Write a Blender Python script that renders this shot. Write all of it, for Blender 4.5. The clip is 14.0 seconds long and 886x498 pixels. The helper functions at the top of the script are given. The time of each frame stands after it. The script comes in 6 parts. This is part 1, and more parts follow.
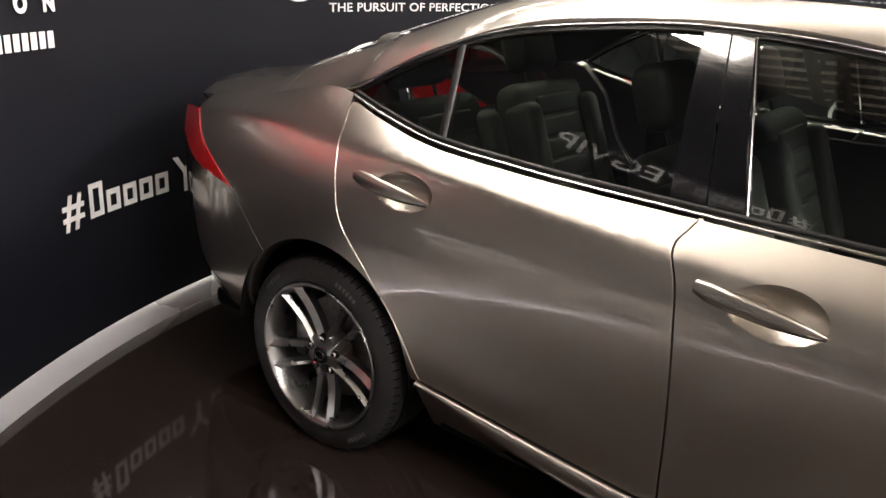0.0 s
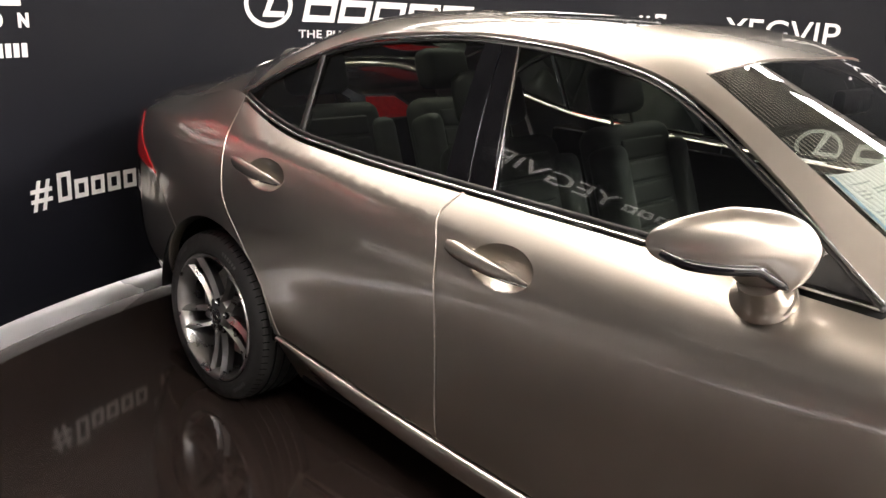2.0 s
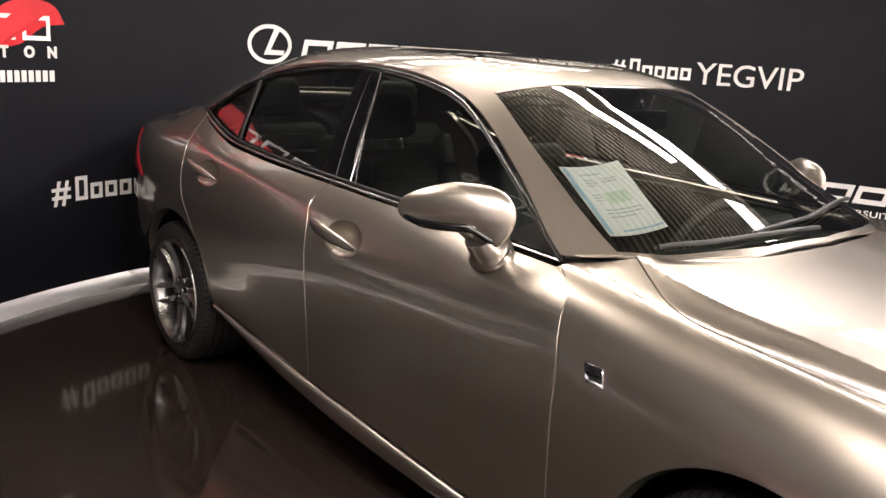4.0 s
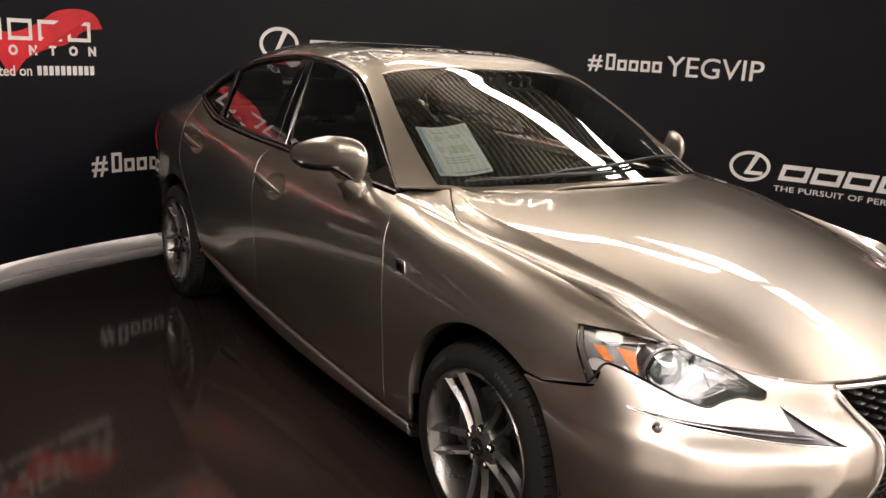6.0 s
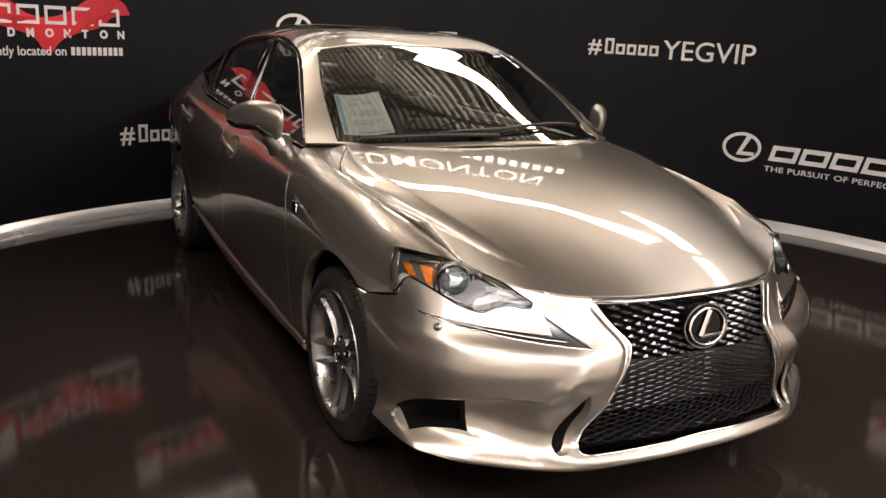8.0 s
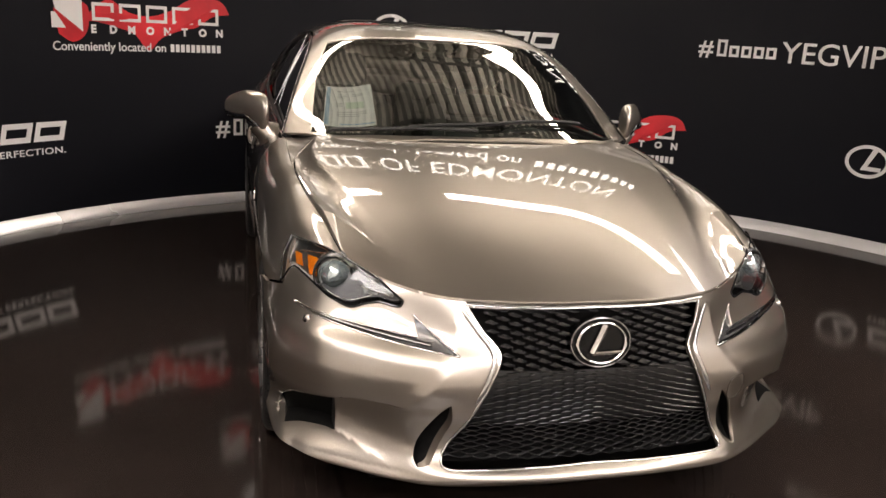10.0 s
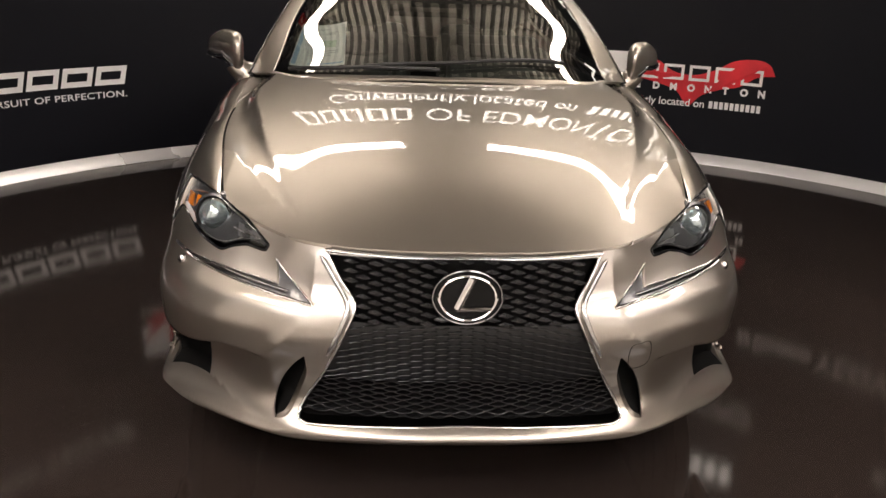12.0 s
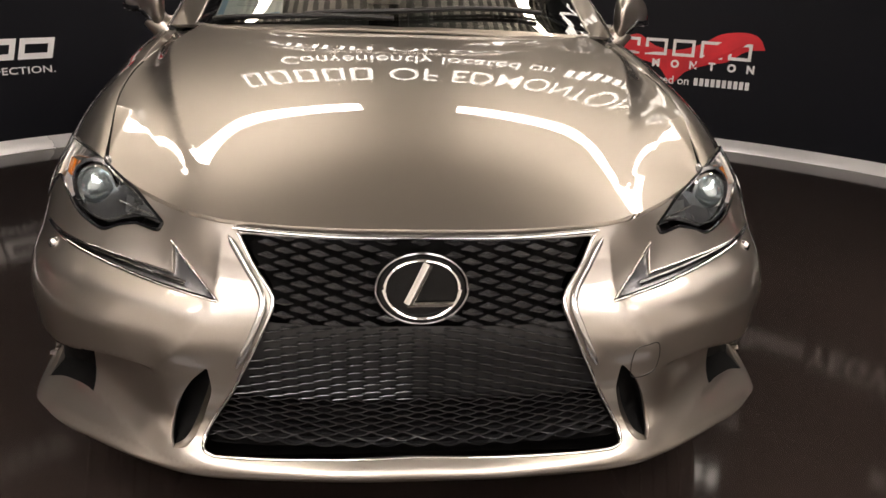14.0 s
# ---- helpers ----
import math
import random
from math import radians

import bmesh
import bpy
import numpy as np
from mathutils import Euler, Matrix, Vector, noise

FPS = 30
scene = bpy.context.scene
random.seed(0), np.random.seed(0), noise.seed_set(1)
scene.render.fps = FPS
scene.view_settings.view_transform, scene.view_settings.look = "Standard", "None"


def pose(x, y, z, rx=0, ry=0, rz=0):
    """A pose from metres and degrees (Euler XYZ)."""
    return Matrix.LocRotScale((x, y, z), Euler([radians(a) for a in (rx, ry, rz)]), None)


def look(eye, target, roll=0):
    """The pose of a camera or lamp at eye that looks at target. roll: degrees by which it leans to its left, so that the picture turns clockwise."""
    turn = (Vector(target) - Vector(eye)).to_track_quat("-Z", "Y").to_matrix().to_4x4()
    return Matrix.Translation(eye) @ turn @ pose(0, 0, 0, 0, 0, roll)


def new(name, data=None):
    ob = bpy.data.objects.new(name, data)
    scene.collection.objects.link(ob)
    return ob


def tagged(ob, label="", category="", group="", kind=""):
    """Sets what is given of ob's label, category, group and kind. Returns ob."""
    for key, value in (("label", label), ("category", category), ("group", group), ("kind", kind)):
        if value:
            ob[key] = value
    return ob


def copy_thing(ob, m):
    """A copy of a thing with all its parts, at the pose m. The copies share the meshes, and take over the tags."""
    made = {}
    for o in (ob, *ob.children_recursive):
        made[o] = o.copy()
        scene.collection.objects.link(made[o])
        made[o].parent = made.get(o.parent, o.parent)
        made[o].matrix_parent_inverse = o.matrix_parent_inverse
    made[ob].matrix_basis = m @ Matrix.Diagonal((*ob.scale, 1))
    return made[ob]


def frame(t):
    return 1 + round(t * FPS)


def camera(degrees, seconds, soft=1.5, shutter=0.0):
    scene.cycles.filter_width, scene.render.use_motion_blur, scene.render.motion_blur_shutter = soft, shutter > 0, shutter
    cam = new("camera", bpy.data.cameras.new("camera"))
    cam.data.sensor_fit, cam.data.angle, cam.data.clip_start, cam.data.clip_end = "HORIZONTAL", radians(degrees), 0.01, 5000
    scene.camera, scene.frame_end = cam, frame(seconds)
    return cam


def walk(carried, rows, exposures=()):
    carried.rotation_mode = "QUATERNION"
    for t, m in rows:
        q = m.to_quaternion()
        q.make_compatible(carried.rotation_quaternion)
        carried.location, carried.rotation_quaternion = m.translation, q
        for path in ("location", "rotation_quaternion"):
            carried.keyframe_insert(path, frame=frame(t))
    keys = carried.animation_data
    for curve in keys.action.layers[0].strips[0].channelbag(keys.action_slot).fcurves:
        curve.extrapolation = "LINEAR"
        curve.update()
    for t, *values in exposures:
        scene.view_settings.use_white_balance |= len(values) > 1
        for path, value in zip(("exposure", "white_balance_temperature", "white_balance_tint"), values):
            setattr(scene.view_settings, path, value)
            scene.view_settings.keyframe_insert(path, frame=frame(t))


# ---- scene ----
from mathutils.geometry import delaunay_2d_cdt as delaunay

cam = camera(56.4, 14.0)
PATH = [
    (0, (1.673, -2.526, 1.493), (0.55, -1.006, 0.839), 2.8),
    (0.5, (1.858, -2.552, 1.481), (0.717, -1.031, 0.859), 2.7),
    (1, (2.075, -2.541, 1.497), (0.898, -1.042, 0.891), 3.1),
    (1.5, (2.302, -2.437, 1.479), (1.067, -0.981, 0.885), 3.8),
    (2, (2.51, -2.412, 1.47), (1.218, -0.995, 0.899), 3.3),
    (2.5, (2.768, -2.442, 1.473), (1.444, -1.042, 0.935), 3.0),
    (3, (3.0, -2.421, 1.47), (1.635, -1.048, 0.97), 3.2),
    (5.5, (4.249, -2.259, 1.471), (2.689, -1.101, 0.994), 3.9),
    (6, (4.541, -2.292, 1.467), (2.961, -1.163, 0.989), 3.2),
    (6.5, (4.789, -2.253, 1.473), (3.18, -1.17, 0.982), 2.8),
    (7, (5.007, -2.141, 1.463), (3.367, -1.114, 0.958), 2.6),
    (7.5, (5.203, -2.053, 1.448), (3.544, -1.061, 0.936), 2.8),
    (8, (5.396, -1.913, 1.457), (3.704, -0.977, 0.948), 3.1),
    (10.5, (5.667, -0.769, 1.414), (3.775, -0.392, 0.885), 3.0),
    (11, (5.719, -0.548, 1.4), (3.814, -0.288, 0.849), 2.8),
    (11.5, (5.742, -0.358, 1.414), (3.835, -0.192, 0.836), 2.6),
    (12, (5.604, -0.219, 1.397), (3.713, -0.084, 0.761), 2.0),
    (12.5, (5.387, -0.114, 1.364), (3.507, 0.008, 0.691), 2.5),
    (13, (5.216, -0.108, 1.292), (3.344, 0.01, 0.598), 2.1),
    (13.5, (5.114, -0.12, 1.225), (3.242, 0.049, 0.541), 2.1),
    (14, (5.141, -0.131, 1.202), (3.258, 0.067, 0.557), 2.1),
]
walk(cam, [(t, look(eye, target, roll)) for t, eye, target, roll in PATH],
     exposures=[(0.0, 1.45, 6550, 13), (1.5, 1.52, 6550, 13), (3.0, 1.5, 6450, 14), (5.3, 0.35, 7050, 17), (6.0, 0.2, 7050, 17), (8.0, 0.05, 7000, 16), (14.0, 0.0, 6900, 15)])

# ---- world and light ----
CX, CY, RW = 2.355, 0.346, 3.709          # round booth: axis and wall radius
world = bpy.data.worlds.new("world")
scene.world = world
world.use_nodes = True
world.node_tree.nodes["Background"].inputs[0].default_value = (0.9, 0.85, 0.8, 1)
world.node_tree.nodes["Background"].inputs[1].default_value = 0.02


# ---- materials ----
def mat(name, color, rough=0.5, metal=0.0, coat=0.0, noise_scale=0.0, vary=0.0, bump=0.0, bump_scale=200.0,
        emit=None, strength=0.0, rvary=0.0, spec=0.5):
    """Principled material with colour and roughness variation at two scales and fine relief."""
    m = bpy.data.materials.new(name)
    m.use_nodes = True
    nt = m.node_tree
    b = nt.nodes["Principled BSDF"]
    b.inputs["Base Color"].default_value = (*color, 1)
    b.inputs["Roughness"].default_value = rough
    b.inputs["Metallic"].default_value = metal
    b.inputs["Specular IOR Level"].default_value = spec
    b.inputs["Coat Weight"].default_value = coat
    b.inputs["Coat Roughness"].default_value = 0.02
    if emit:
        b.inputs["Emission Color"].default_value = (*emit, 1)
        b.inputs["Emission Strength"].default_value = strength
    if noise_scale:
        tc = nt.nodes.new("ShaderNodeTexCoord")
        big = nt.nodes.new("ShaderNodeTexNoise")
        big.inputs["Scale"].default_value = noise_scale
        big.inputs["Detail"].default_value = 6
        fine = nt.nodes.new("ShaderNodeTexNoise")
        fine.inputs["Scale"].default_value = bump_scale
        fine.inputs["Detail"].default_value = 3
        for n in (big, fine):
            nt.links.new(tc.outputs["Object"], n.inputs["Vector"])
        if vary:
            ramp = nt.nodes.new("ShaderNodeMapRange")
            ramp.inputs[1].default_value, ramp.inputs[2].default_value = 0.3, 0.7
            ramp.inputs[3].default_value, ramp.inputs[4].default_value = 1 - vary, 1 + vary
            nt.links.new(big.outputs["Fac"], ramp.inputs[0])
            mix = nt.nodes.new("ShaderNodeVectorMath")
            mix.operation = "SCALE"
            mix.inputs[0].default_value = color
            nt.links.new(ramp.outputs[0], mix.inputs["Scale"])
            nt.links.new(mix.outputs[0], b.inputs["Base Color"])
        if rvary:
            rr = nt.nodes.new("ShaderNodeMapRange")
            rr.inputs[1].default_value, rr.inputs[2].default_value = 0.3, 0.7
            rr.inputs[3].default_value, rr.inputs[4].default_value = max(0.0, rough - rvary), rough + rvary
            nt.links.new(big.outputs["Fac"], rr.inputs[0])
            nt.links.new(rr.outputs[0], b.inputs["Roughness"])
        if bump:
            bp = nt.nodes.new("ShaderNodeBump")
            bp.inputs["Strength"].default_value = bump
            bp.inputs["Distance"].default_value = 0.002
            nt.links.new(fine.outputs["Fac"], bp.inputs["Height"])
            nt.links.new(bp.outputs["Normal"], b.inputs["Normal"])
    return m


def glass(name, tint, ior=1.5, gain=1.0):
    """Thin pane: clear or tinted straight through, with a Fresnel-weighted mirror gloss."""
    m = bpy.data.materials.new(name)
    m.use_nodes = True
    nt = m.node_tree
    nt.nodes.remove(nt.nodes["Principled BSDF"])
    out = nt.nodes["Material Output"]
    tr = nt.nodes.new("ShaderNodeBsdfTransparent")
    tr.inputs[0].default_value = (*tint, 1)
    gl = nt.nodes.new("ShaderNodeBsdfGlossy")
    gl.inputs["Roughness"].default_value = 0.0
    gl.inputs[0].default_value = (1, 1, 1, 1)
    fr = nt.nodes.new("ShaderNodeFresnel")
    fr.inputs[0].default_value = ior
    mul = nt.nodes.new("ShaderNodeMath")
    mul.operation = "MULTIPLY"
    mul.use_clamp = True
    mul.inputs[1].default_value = gain
    mx = nt.nodes.new("ShaderNodeMixShader")
    nt.links.new(fr.outputs[0], mul.inputs[0])
    nt.links.new(mul.outputs[0], mx.inputs[0])
    nt.links.new(tr.outputs[0], mx.inputs[1])
    nt.links.new(gl.outputs[0], mx.inputs[2])
    nt.links.new(mx.outputs[0], out.inputs[0])
    return m


def car_paint(name, color, rough, base):
    """Metallic flake layer with a short-tailed gloss under a mirror-clear coat."""
    m = bpy.data.materials.new(name)
    m.use_nodes = True
    nt = m.node_tree
    nt.nodes.remove(nt.nodes["Principled BSDF"])
    out = nt.nodes["Material Output"]
    tc = nt.nodes.new("ShaderNodeTexCoord")
    big = nt.nodes.new("ShaderNodeTexNoise")
    big.inputs["Scale"].default_value, big.inputs["Detail"].default_value = 2.5, 6
    fine = nt.nodes.new("ShaderNodeTexNoise")
    fine.inputs["Scale"].default_value, fine.inputs["Detail"].default_value = 2500.0, 2
    for n in (big, fine):
        nt.links.new(tc.outputs["Object"], n.inputs["Vector"])
    tone = nt.nodes.new("ShaderNodeMapRange")
    tone.inputs[1].default_value, tone.inputs[2].default_value = 0.3, 0.7
    tone.inputs[3].default_value, tone.inputs[4].default_value = 0.97, 1.03
    nt.links.new(big.outputs["Fac"], tone.inputs[0])
    mul = nt.nodes.new("ShaderNodeVectorMath")
    mul.operation = "SCALE"
    mul.inputs[0].default_value = color
    nt.links.new(tone.outputs[0], mul.inputs["Scale"])
    bp = nt.nodes.new("ShaderNodeBump")
    bp.inputs["Strength"].default_value, bp.inputs["Distance"].default_value = 0.012, 0.002
    nt.links.new(fine.outputs["Fac"], bp.inputs["Height"])
    flake = nt.nodes.new("ShaderNodeBsdfAnisotropic")
    flake.distribution = "BECKMANN"
    flake.inputs["Roughness"].default_value = rough
    nt.links.new(mul.outputs[0], flake.inputs["Color"])
    nt.links.new(bp.outputs["Normal"], flake.inputs["Normal"])
    clear = nt.nodes.new("ShaderNodeBsdfAnisotropic")
    clear.inputs["Roughness"].default_value = 0.02
    edge = nt.nodes.new("ShaderNodeLayerWeight")
    edge.inputs["Blend"].default_value = 0.5
    rise = nt.nodes.new("ShaderNodeMath")
    rise.operation = "POWER"
    rise.inputs[1].default_value = 3.2
    nt.links.new(edge.outputs["Facing"], rise.inputs[0])
    amount = nt.nodes.new("ShaderNodeMath")
    amount.operation, amount.use_clamp = "MULTIPLY_ADD", True
    amount.inputs[1].default_value, amount.inputs[2].default_value = 1 - base, base
    nt.links.new(rise.outputs[0], amount.inputs[0])
    mix = nt.nodes.new("ShaderNodeMixShader")
    nt.links.new(amount.outputs[0], mix.inputs[0])
    wide = nt.nodes.new("ShaderNodeBsdfAnisotropic")
    wide.inputs["Roughness"].default_value = 0.62
    nt.links.new(mul.outputs[0], wide.inputs["Color"])
    both = nt.nodes.new("ShaderNodeMixShader")
    both.inputs[0].default_value = 0.23
    nt.links.new(flake.outputs[0], both.inputs[1])
    nt.links.new(wide.outputs[0], both.inputs[2])
    nt.links.new(both.outputs[0], mix.inputs[1])
    nt.links.new(clear.outputs[0], mix.inputs[2])
    nt.links.new(mix.outputs[0], out.inputs[0])
    return m


PAINT = car_paint("silver_paint", (0.49, 0.45, 0.40), 0.36, 0.085)
BLACK_GLOSS = mat("gloss_black", (0.005, 0.005, 0.006), 0.10, 0.0, 0.3, 8.0, 0.2, 0.02, 400.0, rvary=0.05)
GRILLE_BLACK = mat("grille_gloss_black", (0.055, 0.055, 0.058), 0.15, 0.75, 0.5, 30.0, 0.3, 0.03, 400.0, rvary=0.06)
GRILLE_EDGE = mat("grille_edge_gloss", (0.075, 0.075, 0.078), 0.14, 0.85, 0.3, 30.0, 0.3, 0.03, 400.0, rvary=0.04)
FIN_GLOSS = mat("grille_fin_gloss", (0.06, 0.06, 0.063), 0.10, 0.7, 0.6, 30.0, 0.3, 0.03, 400.0, rvary=0.04)
BLACK_PLASTIC = mat("black_plastic", (0.007, 0.007, 0.0074), 0.42, 0.0, 0.0, 20.0, 0.25, 0.15, 900.0, rvary=0.1)
DARK = mat("underbody_dark", (0.004, 0.004, 0.004), 0.8, 0.0, 0.0, 10.0, 0.3, 0.2, 100.0, spec=0.1)
RUBBER = mat("tyre_rubber", (0.015, 0.0145, 0.0145), 0.5, 0.0, 0.0, 30.0, 0.3, 0.3, 700.0, rvary=0.12)
TREAD_GREY = mat("tyre_lettering", (0.09, 0.09, 0.09), 0.6, 0.0, 0.0, 60.0, 0.2, 0.1, 500.0)
CHROME = mat("chrome", (0.82, 0.81, 0.80), 0.07, 1.0, 0.0, 12.0, 0.05, 0.01, 300.0, rvary=0.03)
DARK_CHROME = mat("dark_chrome", (0.25, 0.245, 0.25), 0.14, 1.0, 0.0, 12.0, 0.1, 0.02, 300.0, rvary=0.05)
RIM = mat("graphite_rim", (0.27, 0.265, 0.265), 0.30, 0.95, 0.6, 14.0, 0.12, 0.03, 900.0, rvary=0.05)
RIM_DARK = mat("rim_barrel", (0.20, 0.20, 0.20), 0.30, 0.8, 0.0, 14.0, 0.2, 0.05, 500.0, rvary=0.08)
DISC = mat("brake_disc", (0.3, 0.29, 0.28), 0.35, 1.0, 0.0, 60.0, 0.2, 0.2, 300.0)
GLASS_SIDE = glass("tinted_glass", (0.48, 0.53, 0.48), 1.5, 2.0)
GLASS_FRONT = glass("windscreen_glass", (0.62, 0.66, 0.62), 1.5, 1.9)
GLASS_CLEAR = glass("headlamp_cover", (0.93, 0.94, 0.94), 1.45, 1.0)
LENS = mat("projector_lens", (0.62, 0.72, 0.75), 0.18, 0.8, 1.0, 10.0, 0.1, 0.0, 100.0)
LAMP_SILVER = mat("lamp_reflector", (0.80, 0.79, 0.80), 0.25, 0.35, 0.0, 40.0, 0.1, 0.1, 300.0)
LAMP_DARK = mat("lamp_housing", (0.13, 0.13, 0.135), 0.25, 0.6, 0.5, 20.0, 0.2, 0.05, 300.0)
AMBER = mat("amber_reflector", (0.85, 0.22, 0.01), 0.2, 0.0, 0.6, 80.0, 0.2, 0.3, 220.0, emit=(1.0, 0.2, 0.02), strength=0.0)
TAIL_RED = mat("red_tail_lens", (0.36, 0.008, 0.010), 0.08, 0.0, 1.0, 40.0, 0.3, 0.05, 250.0, emit=(1, 0.02, 0.02), strength=0.04)
PAPER = mat("paper", (0.93, 0.93, 0.93), 0.7, 0.0, 0.0, 30.0, 0.03, 0.05, 500.0)
PAPER_GREEN = mat("paper_green_print", (0.68, 0.80, 0.66), 0.7, 0.0, 0.0, 50.0, 0.1, 0.0, 500.0)
PAPER_BLUE = mat("paper_blue_print", (0.42, 0.60, 0.80), 0.7, 0.0, 0.0, 50.0, 0.1, 0.0, 500.0)
PRINT_GREY = mat("paper_grey_print", (0.58, 0.60, 0.60), 0.7, 0.0, 0.0, 50.0, 0.1, 0.0, 500.0)
EMBLEM_BLACK = mat("emblem_black", (0.002, 0.002, 0.0022), 0.25, 0.0, 0.0, 20.0, 0.2, 0.02, 300.0, spec=0.2)
LEATHER = mat("black_leather", (0.055, 0.056, 0.052), 0.6, 0.0, 0.0, 25.0, 0.25, 0.3, 350.0, rvary=0.1)
DASH = mat("dashboard_vinyl", (0.02, 0.02, 0.02), 0.6, 0.0, 0.0, 30.0, 0.2, 0.08, 600.0, rvary=0.1)
HEADLINER = mat("headliner_cloth", (0.35, 0.33, 0.30), 0.9, 0.0, 0.0, 40.0, 0.1, 0.2, 700.0)
WALL = mat("navy_backdrop", (0.0022, 0.0026, 0.0058), 0.60, 0.0, 0.0, 1.5, 0.15, 0.06, 250.0, rvary=0.06, spec=0.25)
WHITE_PRINT = mat("white_print", (0.82, 0.81, 0.80), 0.6, 0.0, 0.0, 6.0, 0.04, 0.03, 300.0)
RED_PRINT = mat("red_ribbon_print", (0.62, 0.02, 0.03), 0.5, 0.0, 0.0, 3.0, 0.35, 0.03, 300.0)
FLOOR = mat("dark_gloss_floor", (0.023, 0.0165, 0.0142), 0.075, 0.0, 0.0, 0.8, 0.2, 0.03, 60.0, rvary=0.03)
TRIM_METAL = mat("skirting_metal", (0.86, 0.86, 0.89), 0.30, 0.6, 0.0, 1.1, 0.12, 0.02, 60.0, rvary=0.04)
CEILING = mat("ceiling_sheet", (0.60, 0.57, 0.51), 0.7, 0.0, 0.0, 1.0, 0.2, 0.2, 30.0)
HALL = mat("hall_wall_paint", (0.62, 0.59, 0.55), 0.8, 0.0, 0.0, 1.0, 0.2, 0.2, 30.0)
STEEL = mat("truss_steel", (0.10, 0.095, 0.085), 0.5, 0.4, 0.0, 6.0, 0.2, 0.1, 90.0)
LAMP = mat("lamp_diffuser", (0.9, 0.9, 0.88), 0.5, emit=(1.0, 0.92, 0.81), strength=19.0)
LAMP_HALL = mat("hall_lamp_diffuser", (0.9, 0.9, 0.88), 0.5, emit=(0.99, 0.97, 0.97), strength=11.5)
SATIN = mat("satin_chrome", (0.55, 0.54, 0.53), 0.22, 1.0, 0.0, 12.0, 0.1, 0.02, 300.0, rvary=0.05)
SIGN = mat("lit_sign", (0.8, 0.8, 0.78), 0.5, emit=(1.0, 0.96, 0.88), strength=2.5)


# ---- mesh helpers ----
def part(name, data, material, parent=None, label=""):
    """Links a bmesh or mesh as one mesh object under a thing or a part."""
    if isinstance(data, bmesh.types.BMesh):
        me = bpy.data.meshes.new(name)
        data.to_mesh(me)
        data.free()
    else:
        me = data
    if material and not me.materials:
        me.materials.append(material)
    ob = new(name, me)
    if parent:
        ob.parent = parent
    if label:
        ob["label"] = label
    return ob


def smooth(ob, angle=35):
    ob.data.shade_smooth()
    ob.data.set_sharp_from_angle(angle=radians(angle))
    return ob


def spl(xs, ys):
    """Smooth curve through stations, evaluated on numbers or arrays; straight beyond its ends."""
    xs, ys = np.array(xs, float), np.array(ys, float)
    d = np.diff(ys) / np.diff(xs)
    m = np.r_[d[0], (d[:-1] * np.diff(xs)[1:] + d[1:] * np.diff(xs)[:-1]) / (xs[2:] - xs[:-2]), d[-1]]

    def at(x):
        x = np.asarray(x, float)
        i = np.clip(np.searchsorted(xs, x) - 1, 0, len(xs) - 2)
        h = xs[i + 1] - xs[i]
        t = np.clip((x - xs[i]) / h, 0, 1)
        v = ((2 * t**3 - 3 * t**2 + 1) * ys[i] + (t**3 - 2 * t**2 + t) * h * m[i]
             + (-2 * t**3 + 3 * t**2) * ys[i + 1] + (t**3 - t**2) * h * m[i + 1])
        return v + np.minimum(x - xs[0], 0) * m[0] + np.maximum(x - xs[-1], 0) * m[-1]
    return at


def curve(pts, n=6):
    """Rounded polyline through points of any dimension."""
    p = np.array(pts, float)
    if len(p) < 3:
        return [tuple(v) for v in p]
    t = np.arange(len(p))
    u = np.linspace(0, len(p) - 1, (len(p) - 1) * n + 1)
    return [tuple(v) for v in np.stack([spl(t, c)(u) for c in p.T], 1)]


def chain(*runs):
    out = []
    for r in runs:
        for q in r:
            if not out or np.hypot(*np.subtract(q, out[-1])) > 1e-5:
                out.append(tuple(q))
    if np.hypot(*np.subtract(out[0], out[-1])) < 1e-5:
        out.pop()
    return out


def resample(poly, h):
    out = []
    for a, b in zip(poly, poly[1:] + poly[:1]):
        n = max(1, int(np.hypot(*np.subtract(b, a)) / h))
        out += [tuple(np.array(a) + (np.array(b) - a) * k / n) for k in range(n)]
    return out


def inside(pts, poly):
    pts, q = np.asarray(pts), np.asarray(poly)
    x, y = pts[:, 0], pts[:, 1]
    res = np.zeros(len(pts), bool)
    for (x0, y0), (x1, y1) in zip(q, np.roll(q, -1, 0)):
        if y0 != y1:
            res ^= ((y0 > y) != (y1 > y)) & (x < (x1 - x0) * (y - y0) / (y1 - y0) + x0)
    return res


def near_line(pts, poly, d):
    """Which points lie within d of the closed line poly."""
    pts, q = np.asarray(pts), np.asarray(poly)
    res = np.zeros(len(pts), bool)
    for a, b in zip(q, np.roll(q, -1, 0)):
        ab = b - a
        t = np.clip(((pts - a) @ ab) / max(ab @ ab, 1e-12), 0, 1)
        res |= ((pts - a - t[:, None] * ab) ** 2).sum(1) < d * d
    return res


CENTRE = np.array((1.4, 0.0, 0.62))


